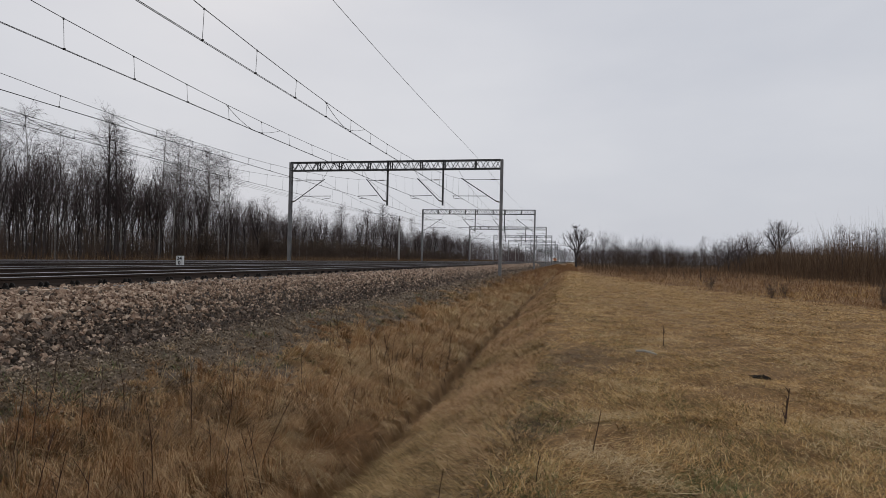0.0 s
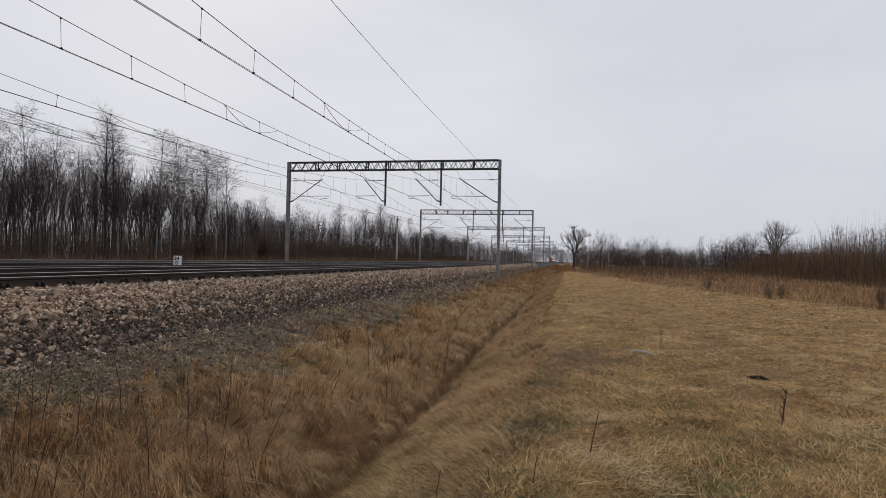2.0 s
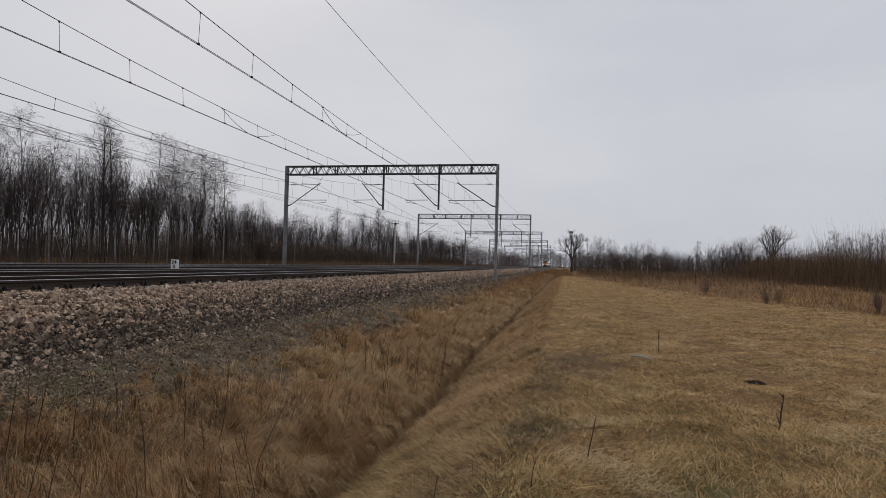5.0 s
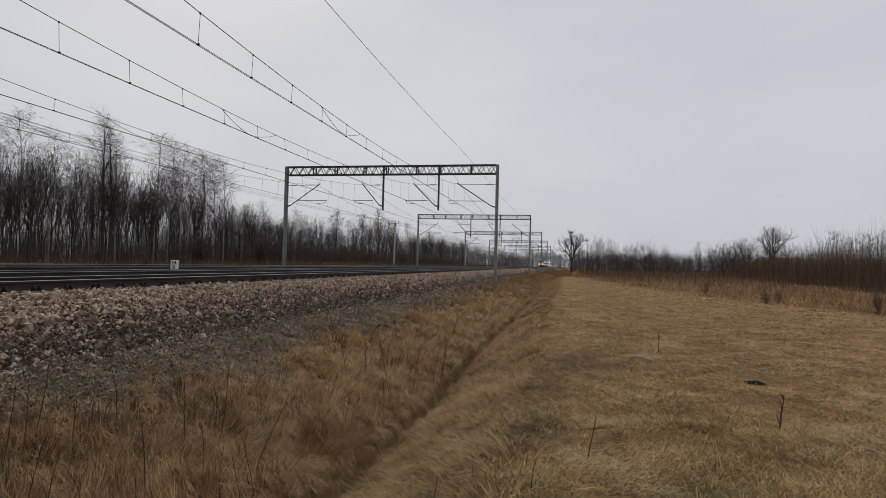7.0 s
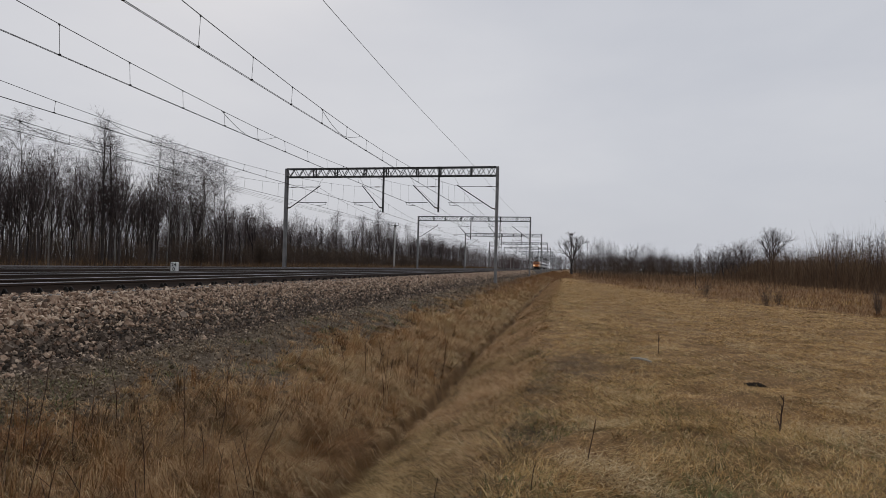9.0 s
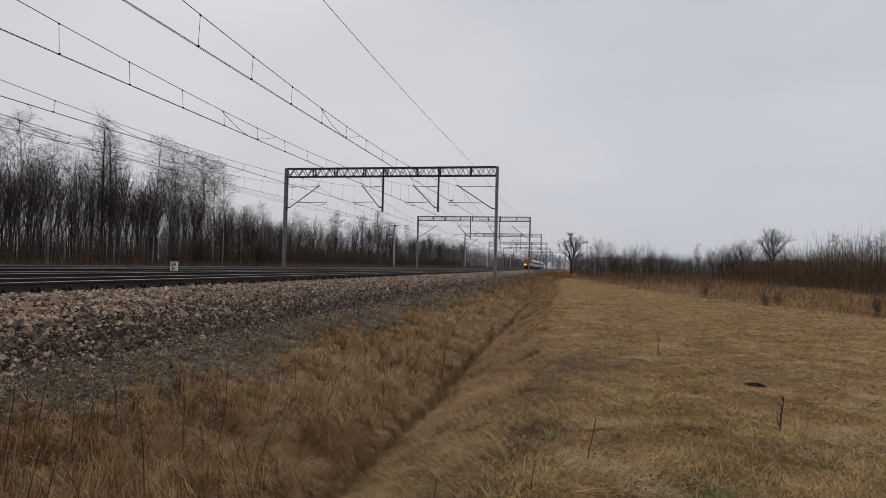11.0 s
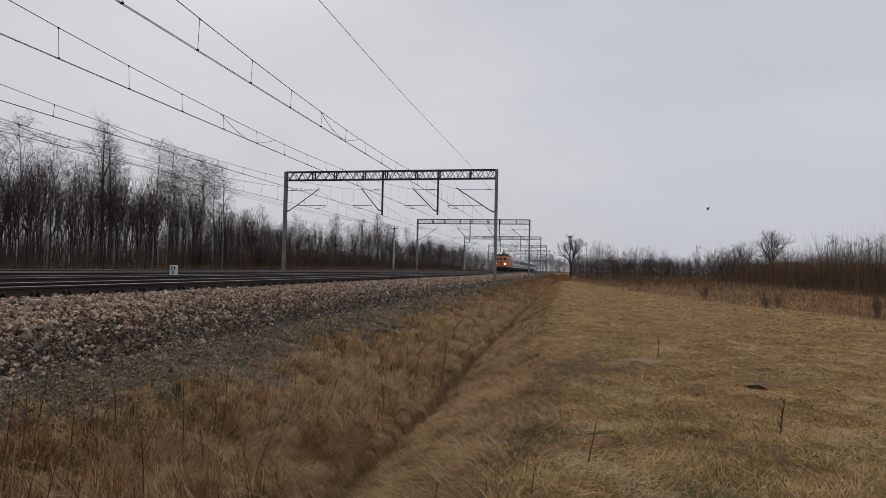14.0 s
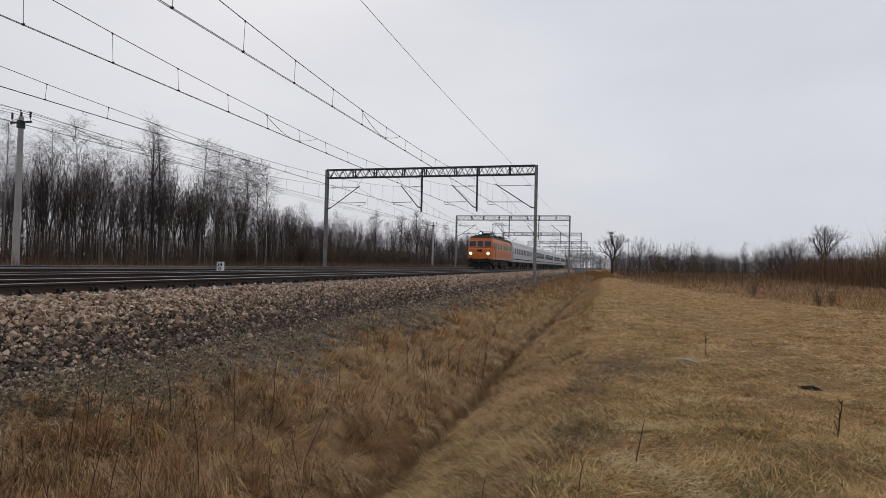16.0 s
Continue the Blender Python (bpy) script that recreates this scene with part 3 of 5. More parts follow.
    part("plough", Build().box(-1.25, 1.25, 0.1, 0.18, 0.18, 0.62, bevel=0.02), M_UNDER, t)
    under = Build().box(-1.2, 1.2, 0.6, L - 0.6, 0.85, 1.12, bevel=0.03).box(-1.3, 1.3, 6.0, 9.2, 0.35, 0.9, bevel=0.06)
    for y in (3.4, L - 3.4):
        bogie(under, y, 2)
    part("underframe", under, M_UNDER, t)
    for y in (1.9, 4.9, L - 4.9, L - 1.9):
        part("wheelset", wheelset(y), M_UNDER, t)
    return t


def build_coach(L, banded):
    """Front end at y = 0."""
    t = thing("passenger_coach", "pale grey passenger coach with a dark window band" if banded else "pale grey passenger coach with separate dark windows", "railway coach", "coaches of the train")
    side = [(-1.4, 1.0), (-1.43, 1.6), (-1.43, 2.9), (-1.33, 3.3), (-1.0, 3.72), (-0.5, 3.92), (0.5, 3.92), (1.0, 3.72), (1.33, 3.3), (1.43, 2.9), (1.43, 1.6), (1.4, 1.0)]
    part("body", Build().extrude(side, 0.3, L - 0.3), M_COACH, t)
    part("roof", Build().extrude([(-1.345, 3.28), (-1.015, 3.74), (-0.5, 3.95), (0.5, 3.95), (1.015, 3.74), (1.345, 3.28)], 0.3, L - 0.3), M_ROOF, t, "grimy light grey roof")
    for s in (-1, 1):
        if banded:
            part("window_band", Build().box(s * 1.435 - 0.008, s * 1.435 + 0.008, 1.9, L - 1.9, 2.0, 2.95), M_COACH_BAND, t, "blue-grey window band")
        part("stripe", Build().box(s * 1.43 - 0.008, s * 1.43 + 0.008, 0.35, L - 0.35, 1.3, 1.42), M_COACH_BAND, t, "thin blue-grey stripe")
        n = 10
        for k in range(n):
            y = 2.75 + (L - 5.5) * k / (n - 1)
            part("window", Build().box(s * 1.445 - 0.012, s * 1.445 + 0.012, y - 0.62, y + 0.62, 2.1, 2.85, bevel=0.01), M_GLASS, t)
        for y in (1.1, L - 1.1):
            d = part("door", Build().box(s * 1.432 - 0.02, s * 1.432 + 0.02, y - 0.42, y + 0.42, 1.05, 3.0, bevel=0.015), M_COACH, t)
            part("door_window", Build().box(s * 1.455 - 0.008, s * 1.455 + 0.008, y - 0.24, y + 0.24, 2.1, 2.85, bevel=0.01), M_GLASS, d)
    for y in (0.0, L - 0.3):
        part("gangway", Build().box(-0.75, 0.75, y, y + 0.3, 1.15, 3.4, bevel=0.06), M_UNDER, t, "black rubber gangway")
    under = Build().box(-1.25, 1.25, 0.4, L - 0.4, 0.85, 1.02).box(-1.3, 1.3, 7.0, 10.5, 0.45, 0.9, bevel=0.05).box(-1.25, 1.25, 12, 15, 0.5, 0.9, bevel=0.05)
    for y in (3.2, L - 3.2):
        bogie(under, y, 2)
    part("underframe", under, M_UNDER, t)
    for y in (1.95, 4.45, L - 4.45, L - 1.95):
        part("wheelset", wheelset(y), M_UNDER, t)
    return t


LOCO = build_loco()
COACH_LENGTH = 22.1
first_coach, coach = build_coach(COACH_LENGTH - 0.1, False), build_coach(COACH_LENGTH - 0.1, True)
COACHES = [first_coach, coach] + [copy_thing(coach, pose(TRACKS[1], 100 + 30 * k, RAIL_Z)) for k in range(3)]

# ---------------------------------------------------------------- ballast stones
CUBE = np.array([(x, y, z) for z in (-1, 1) for y in (-1, 1) for x in (-1, 1)]) * 0.72
CUBE_F = np.array([(0, 2, 3), (0, 3, 1), (4, 5, 7), (4, 7, 6), (0, 1, 5), (0, 5, 4), (2, 6, 7), (2, 7, 3), (0, 4, 6), (0, 6, 2), (1, 3, 7), (1, 7, 5)])
rng = np.random.default_rng(11)


def rotations(n):
    q = rng.normal(size=(n, 4))
    q /= np.linalg.norm(q, axis=1)[:, None]
    w, x, y, z = q.T
    return np.stack([1 - 2 * (y * y + z * z), 2 * (x * y - w * z), 2 * (x * z + w * y), 2 * (x * y + w * z), 1 - 2 * (x * x + z * z), 2 * (y * z - w * x),
                     2 * (x * z - w * y), 2 * (y * z + w * x), 1 - 2 * (x * x + y * y)], -1).reshape(n, 3, 3)


OCTA = np.array([(1, 0, 0), (-1, 0, 0), (0, 1, 0), (0, -1, 0), (0, 0, 1), (0, 0, -1)]) * 1.05
OCTA_F = np.array([(0, 2, 4), (2, 1, 4), (1, 3, 4), (3, 0, 4), (2, 0, 5), (1, 2, 5), (3, 1, 5), (0, 3, 5)])


def stones_mesh(name, centres, sizes, mat, simple=False):
    """Angular broken stones, one island each."""
    n = len(centres)
    body, faces = (OCTA, OCTA_F) if simple else (CUBE, CUBE_F)
    k = len(body)
    base = body[None] * rng.uniform(0.6, 1.2, size=(n, k, 1)) + rng.normal(0, 0.13, size=(n, k, 3))
    base = base * rng.uniform(0.45, 1.25, size=(n, 1, 3)) * sizes[:, None, None] * 0.5
    v = np.einsum("nij,nkj->nki", rotations(n), base) + centres[:, None]
    f = (faces[None] + k * np.arange(n)[:, None, None]).reshape(-1, 3)
    return np_mesh(name, v.reshape(-1, 3), f, mat)


def shoulder_point(n, ylo, yhi, power):
    """Random places on the near ballast shoulder: y thinning with distance, s from the top (0) to the toe (1)."""
    u = rng.random(n)
    y = (ylo ** power + u * (yhi ** power - ylo ** power)) ** (1 / power)
    s = rng.random(n)
    x = np.where(s < 0.32, -8.45 + s / 0.32 * 0.9, -7.55 + (s - 0.32) / 0.68 * 1.4)
    x = x + rng.normal(0, 0.03, n)
    bx, bz = [-9, -8.5, -7.7, -7.3, -6.3, -6.0], [0.87, 0.9, 0.87, 0.78, 0.14, 0.1]
    z = np.interp(x, bx, bz) + rng.uniform(-0.015, 0.05, n)
    return x, y, z, s


n = 76000
x, y, z, s = shoulder_point(n, 3.5, 140, 0.2)
sizes = rng.gamma(6, 0.009, n).clip(0.03, 0.14) * np.clip(y / 14, 1, 12) ** 0.55
fresh = rng.random(n) < np.where(s < 0.56, 0.9, np.where(s < 0.72, 0.52, 0.18))
c = np.stack([x, y, z], -1)
centres_all, sizes_all, fresh_all = c, sizes, fresh
picked = np.flatnonzero((y > 5.4) & (y < 7.6) & (sizes > 0.07))[:300]
loose = np.ones(n, bool)
loose[picked] = False
for nm, mask, mat, lab in (("fresh_ballast_stones", fresh, M_STONE_NEW, "pale tan freshly tipped ballast stones"), ("old_ballast_stones", ~fresh, M_STONE_OLD, "dark weathered ballast stones on the shoulder")):
    for near in (True, False):
        sel = mask & loose & ((y < 10) == near)
        ob = new(nm, stones_mesh(nm, c[sel], sizes[sel], mat, not near))
        tagged(ob, lab, "ballast stones", kind="stuff")

# ballast between and beside the rails, and the far shoulder
n = 6000
x = rng.uniform(-12.5, -8.6, n)
y = (3 ** 0.4 + rng.random(n) * (90 ** 0.4 - 3 ** 0.4)) ** 2.5
c2 = np.stack([x, y, 0.9 + rng.uniform(-0.01, 0.03, n)], -1)
tagged(new("track_ballast_stones", stones_mesh("track_ballast_stones", c2, rng.uniform(0.05, 0.1, n), M_STONE_OLD, True)), "brown ballast stones between the rails", "ballast stones", kind="stuff")

# grit that has rolled from the toe into the grass
n = 20000
y = (2.5 ** -0.3 + rng.random(n) * (80 ** -0.3 - 2.5 ** -0.3)) ** (1 / -0.3)
x = -6.35 + np.abs(rng.normal(0, 0.8, n))
c3 = np.stack([x, y, ground_z(x, y) + 0.008], -1)
tagged(new("grit", stones_mesh("grit", c3, rng.gamma(3, 0.01, n).clip(0.012, 0.07) * np.clip(y / 12, 1, 4), M_GRIT, True)), "grey grit and chippings at the ballast toe", "gravel", kind="stuff")

# ---------------------------------------------------------------- grasses
M_MOWN = material("mown_straw", [(0.08, 0.056, 0.02), (0.28, 0.155, 0.052), (0.49, 0.285, 0.1), (0.61, 0.39, 0.16), (0.74, 0.535, 0.28)], 0.9, scale=1.1, fine=5.0, bump=0, rnd="island", spread=0.26)
M_TALL = material("tall_dead_grass", [(0.18, 0.092, 0.038), (0.39, 0.222, 0.102), (0.54, 0.352, 0.174), (0.7, 0.515, 0.305)], 0.9, scale=3.0, fine=9.0, bump=0, rnd="island", spread=0.17)
M_BANK = material("bank_grass_straw", [(0.06, 0.046, 0.017), (0.22, 0.145, 0.055), (0.39, 0.25, 0.1), (0.56, 0.4, 0.2)], 0.9, scale=2.2, fine=7.0, bump=0, rnd="island", spread=0.22)
M_RANK = material("rank_reddish_grass", [(0.13, 0.06, 0.03), (0.26, 0.135, 0.06), (0.42, 0.27, 0.13)], 0.9, scale=0.25, fine=2.0, bump=0, rnd="island", spread=0.25)
M_DEAD = material("rotted_brown_grass", [(0.045, 0.026, 0.014), (0.13, 0.078, 0.04), (0.26, 0.17, 0.09)], 0.9, scale=3.0, fine=9.0, bump=0, rnd="island", spread=0.2)
M_RUST = material("rusty_dead_grass", [(0.13, 0.06, 0.024), (0.31, 0.16, 0.066), (0.46, 0.27, 0.125)], 0.9, scale=3.0, fine=9.0, bump=0, rnd="island", spread=0.2)
M_PALE = material("pale_straw", [(0.31, 0.2, 0.09), (0.52, 0.365, 0.185), (0.7, 0.54, 0.31)], 0.85, scale=1.2, fine=5.0, bump=0, rnd="island", spread=0.26)
M_OLIVE = material("olive_grass", [(0.07, 0.065, 0.02), (0.2, 0.16, 0.055), (0.36, 0.28, 0.11)], 0.9, scale=1.5, fine=5.0, bump=0, rnd="island", spread=0.25)
M_GREEN = material("fresh_green_grass", [(0.05, 0.075, 0.02), (0.12, 0.15, 0.045), (0.24, 0.22, 0.09)], 0.85, scale=1.0, fine=4.0, bump=0, rnd="island", spread=0.25)
M_MOSS = material("dark_cut_thatch", [(0.025, 0.017, 0.009), (0.09, 0.062, 0.034), (0.24, 0.18, 0.11)], 0.95, scale=2.0, fine=6.0, bump=0, rnd="island", spread=0.25)
M_REED = material("red_brown_withies", [(0.055, 0.035, 0.022), (0.12, 0.07, 0.04), (0.21, 0.14, 0.08)], 0.9, scale=0.2, fine=2.0, bump=0, rnd="island", spread=0.25)


def blades(name, x, y, length, width, heading, rise, droop, mat, label, category="grass", zoff=0.0):
    """Bent ribbons of three triangles. heading: way they lean; rise: start angle above the ground; droop: loss of angle at half way."""
    n = len(x)
    base = np.stack([x, y, ground_z(x, y) + zoff], -1)
    h = np.stack([np.cos(heading), np.sin(heading), np.zeros(n)], -1)
    side = np.stack([-np.sin(heading + rng.normal(0, 0.7, n)), np.cos(heading), np.zeros(n)], -1) * (width / 2)[:, None]
    up = np.array([0, 0, 1.0])
    a1, a2 = rise, rise - droop
    mid = base + (h * np.cos(a1)[:, None] + up * np.sin(a1)[:, None]) * (length * 0.5)[:, None]
    tip = mid + (h * np.cos(a2)[:, None] + up * np.sin(a2)[:, None]) * (length * 0.5)[:, None]
    v = np.stack([base - side, base + side, mid - side * 0.8, mid + side * 0.8, tip], 1)
    f = (np.array([(0, 1, 3), (0, 3, 2), (2, 3, 4)])[None] + 5 * np.arange(n)[:, None, None]).reshape(-1, 3)
    ob = new(name, np_mesh(name, v.reshape(-1, 3), f, mat))
    return tagged(ob, label, category, kind="stuff")


def straws(name, x, y, length, width, heading, rise, mat, label, category="grass", zoff=0.0):
    """Straight blades of one triangle each."""
    n = len(x)
    base = np.stack([x, y, ground_z(x, y) + zoff], -1)
    way = np.stack([np.cos(heading) * np.cos(rise), np.sin(heading) * np.cos(rise), np.sin(rise)], -1)
    tw = heading + np.pi / 2 + rng.normal(0, 0.8, n)
    side = np.stack([np.cos(tw), np.sin(tw), rng.normal(0, 0.3, n)], -1) * (width / 2)[:, None]
    v = np.stack([base - side, base + side, base + way * length[:, None]], 1)
    ob = new(name, np_mesh(name, v.reshape(-1, 3), np.arange(3 * n).reshape(-1, 3), mat))
    return tagged(ob, label, category, kind="stuff")


def spread_points(n, y0, y1, a0, a1, power=0.2):
    """Places ahead, thinning with distance."""
    y = (y0 ** power + rng.random(n) * (y1 ** power - y0 ** power)) ** (1 / power)
    return rng.uniform(a0, a1, n) * y, y


def band_points(n, x0, x1, y0, y1, power=-0.3):
    """Places in a strip along the line, thinning with distance."""
    y = (y0 ** power + rng.random(n) * (y1 ** power - y0 ** power)) ** (1 / power)
    return rng.uniform(x0, x1, n), y


def patch(x, y, k, seed):
    """Smooth patches between about -1 and 1."""
    return np.sin(k * x + seed + 1.3 * np.sin(0.7 * k * y + seed)) * np.sin(0.8 * k * y + 2.1 * seed + 1.1 * np.sin(0.9 * k * x))


# mown hay meadow and the path along the ditch
def meadow_edge(y):
    """Where the mown strip ends, narrowing with distance."""
    return np.interp(y, [0, 18, 28, 42, 60, 85], [15.5, 13.5, 11.0, 7.4, 5.0, 2.4]) + 0.9 * np.sin(0.33 * y) + 0.5 * np.sin(0.9 * y + 1)


def blob(x, y, cx, cy, rx, ry):
    """1 at a spot's middle, falling to 0 at its uneven rim."""
    d = np.sqrt(((x - cx) / rx) ** 2 + ((y - cy) / ry) ** 2) + 0.3 * patch(x, y, 4.0, cx)
    return np.clip(1.3 - d, 0, 1)


def tussocks(cx, cy, radius, per):
    """Blades in clumps: places, outward heading, how far out (0 to 1), and the clump of each."""
    i = np.repeat(np.arange(len(cx)), per)
    a, u = rng.uniform(0, 2 * np.pi, len(i)), np.sqrt(rng.random(len(i)))
    return cx[i] + radius[i] * u * np.cos(a), cy[i] + radius[i] * u * np.sin(a), a, u, i


def crest(y):
    """The worn edge between bank and meadow."""
    return -0.62 + 0.13 * np.clip(y - 4.5, -3, 8) + 0.12 * np.sin(1.3 * y)


def worn(x, y):
    """How far the straw is worn away to dark thatch."""
    return np.exp(-((x - crest(y)) / 0.28) ** 2) * (0.4 + 0.35 * patch(x, y, 1.8, 0.3)) * np.clip((13 - y) / 4, 0, 1) + 0.75 * blob(x, y, 0.35, 9.8, 0.75, 1.3) + 0.4 * blob(x, y, 0.3, 3.2, 0.8, 0.5)


# matted stubble, lying nearly flat
x, y = spread_points(190000, 2.4, 9.0, -0.3, 1.0, 0.1)
keep = (x > -0.7) & (x < meadow_edge(y)) & (rng.random(len(x)) > 1.1 * worn(x, y)) & (rng.random(len(x)) < 0.72 + 0.4 * patch(x, y, 3.1, 1.9))
x, y = x[keep], y[keep]
n = len(x)
clump = patch(x, y, 2.2, 0.4) + 0.8 * patch(x, y, 6.0, 2.2)
lay = 2.6 * patch(x, y, 1.1, 0.8) + rng.normal(0, 0.9, n)
green = (blob(x, y, 0.95, 4.4, 0.5, 0.4) + 0.5 * blob(x, y, 2.9, 6.2, 0.6, 0.5)) > rng.random(n) * 1.2
red = np.maximum(blob(x, y, 0.1, 7.3, 0.7, 1.0), 0.8 * blob(x, y, 1.9, 7.6, 0.8, 0.6)) > rng.random(n) * 1.1
size = rng.gamma(4, 0.022, n).clip(0.03, 0.2) * (1 + 0.35 * clump).clip(0.4, 1.8)
rise = np.abs(rng.normal(0.14, 0.16, n)) + np.where(rng.random(n) < 0.1, 0.6, 0)
for sel, mat, lab in ((green, M_GREEN, "short green grass among the straw"), (red & ~green, M_RANK, "reddish trampled straw"), (~red & ~green, M_MOWN, "yellow-brown mown winter grass")):
    blades("mown_grass", x[sel], y[sel], size[sel], rng.uniform(0.0022, 0.005, sel.sum()), lay[sel], rise[sel], rng.uniform(0.0, 0.45, sel.sum()), mat, lab, zoff=0.006)
x, y = band_points(400000, -0.75, 14, 6.0, 115, -0.35)
keep = (x < y * 1.05) & (x < meadow_edge(y) + rng.normal(0, 0.6, len(x))) & (rng.random(len(x)) > 1.1 * worn(x, y))
x, y = x[keep], y[keep]
n = len(x)
far = np.clip(y / 8, 1, 8)
clump = patch(x, y, 2.2, 0.4) + 0.8 * patch(x, y, 6.0, 2.2)
swath = np.sin(1.5 * x + 0.6 * np.sin(0.3 * y) + 0.4)
straws("mown_grass", x, y, rng.gamma(4, 0.018, n).clip(0.03, 0.18) * (1 + 0.3 * clump + 0.25 * swath).clip(0.4, 1.9) * far ** 0.25, rng.uniform(0.004, 0.009, n) * far ** 0.8,
       1.57 + 1.2 * patch(x, y, 0.9, 1.4) + rng.normal(0, 1.0, n), np.abs(rng.normal(0.14, 0.2, n)), M_MOWN, "yellow-brown mown winter grass", zoff=0.006)

# paler rows of loose hay left by the rake
x, y = spread_points(150000, 2.6, 60, -0.05, 0.95, 0.12)
row = np.sin(2.3 * x + 0.9 * np.sin(0.5 * y) + 1.5 * patch(x, y, 0.7, 2.9)) + 0.9 * patch(x, y, 2.6, 5.1)
keep = (x > -0.1) & (x < meadow_edge(y) - 0.3) & (row > 0.95) & (worn(x, y) < 0.3)
x, y = x[keep], y[keep]
n = len(x)
far = np.clip(y / 8, 1, 7)
straws("loose_hay", x, y, rng.uniform(0.07, 0.24, n) * far ** 0.2, rng.uniform(0.003, 0.006, n) * far ** 0.85, 1.2 + rng.normal(0, 0.9, n), np.abs(rng.normal(0.06, 0.1, n)), M_PALE, "pale loose hay in rows on the mown grass", zoff=0.03)

# stubble tufts that the mower left standing
cx, cy = spread_points(4200, 2.5, 45, -0.2, 0.95, 0.2)
keep = (cx > -0.5) & (cx < meadow_edge(cy)) & (patch(cx, cy, 1.4, 2.0) + 0.5 * patch(cx, cy, 3.7, 0.9) > -0.35)
cx, cy = cx[keep], cy[keep]
m = len(cx)
x, y, a, u, i = tussocks(cx, cy, rng.uniform(0.03, 0.11, m) * np.clip(cy / 9, 1, 2.5), 24)
n = len(x)
tuft = rng.uniform(0.5, 1.25, m)
pick = rng.random(m)
for lo, hi, mat, lab in ((0, 0.45, M_MOWN, "short straw tufts left in the mown grass"), (0.45, 0.65, M_BANK, "dark olive tufts left in the mown grass"), (0.65, 0.82, M_RANK, "reddish tufts left in the mown grass"), (0.82, 1.01, M_PALE, "bleached tufts left in the mown grass")):
    sel = ((pick >= lo) & (pick < hi))[i]
    k = sel.sum()
    blades("mown_tufts", x[sel], y[sel], rng.uniform(0.06, 0.16, k) * tuft[i][sel], rng.uniform(0.0032, 0.0065, k) * np.clip(y[sel] / 9, 1, 4), a[sel] + rng.normal(0, 0.5, k), rng.normal(0.8, 0.25, k) - 0.5 * u[sel],
           rng.uniform(0.3, 1.2, k), mat, lab)

# the same meadow behind and around the eye
x = rng.uniform(-2.0, 9, 45000)
y = rng.uniform(-9, 3.2, 45000)
keep = (x > -0.9) | (y < 3)
x, y = x[keep], y[keep]
n = len(x)
straws("mown_grass", x, y, rng.gamma(4, 0.024, n).clip(0.03, 0.2), rng.uniform(0.006, 0.012, n), rng.uniform(0, 6.28, n), np.abs(rng.normal(0.3, 0.3, n)), M_MOWN, "yellow-brown mown winter grass", zoff=0.004)
x, y = rng.uniform(-5.0, -2.4, 20000), rng.uniform(-9, 2.0, 20000)
n = len(x)
blades("tall_ditch_grass", x, y, rng.uniform(0.3, 0.7, n), rng.uniform(0.005, 0.01, n), rng.normal(-0.7, 0.7, n), rng.normal(0.6, 0.25, n), rng.uniform(0.4, 1.3, n), M_TALL, "long matted dead grass hanging into the ditch")

# dark cut thatch along the crest, with one bare spot
x, y = spread_points(150000, 2.2, 34, -0.4, 0.5)
sel = (x > -1.4) & (rng.random(len(x)) < worn(x, y))
x, y = x[sel], y[sel]
n = len(x)
far = np.clip(y / 9, 1, 6)
blades("cut_thatch", x, y, rng.uniform(0.06, 0.24, n), rng.uniform(0.003, 0.008, n) * far, rng.uniform(0, 2 * np.pi, n), np.abs(rng.normal(0.15, 0.2, n)), rng.uniform(0.0, 0.4, n), M_MOSS,
       "dark damp cut grass along the bank", zoff=0.016)

# green tufts
x, y = spread_points(70000, 2.2, 45, -0.4, 0.7)
sel = (((patch(x, y, 1.7, 3.1) > 0.3) & (x > -1.7) & (x < 1.2)) | (blob(x, y, 0.6, 12.3, 0.6, 1.2) > 0.3)) & (rng.random(len(x)) < 0.6)
x, y = x[sel], y[sel]
n = len(x)
far = np.clip(y / 9, 1, 6)
blades("green_grass", x, y, rng.uniform(0.05, 0.15, n), 0.0045 * far, rng.uniform(0, 2 * np.pi, n), rng.uniform(0.4, 1.2, n), rng.uniform(0.3, 1.0, n), M_GREEN,
       "small green tufts in the dead grass")

x, y = spread_points(60000, 2.4, 60, -0.12, 0.6, 0.15)
sel = (x > -0.4) & (x < 6) & (0.6 * patch(x, y, 0.8, 1.6) + 0.5 * patch(x, y, 2.4, 0.2) - 0.12 * x > rng.normal(0.15, 0.2, len(x)))
x, y = x[sel], y[sel]
n = len(x)
blades("olive_grass", x, y, rng.uniform(0.05, 0.14, n), rng.uniform(0.003, 0.0055, n) * np.clip(y / 9, 1, 6), rng.uniform(0, 2 * np.pi, n), np.abs(rng.normal(0.35, 0.3, n)), rng.uniform(0.1, 0.8, n), M_OLIVE,
       "olive half-green grass in the mown meadow", zoff=0.02)

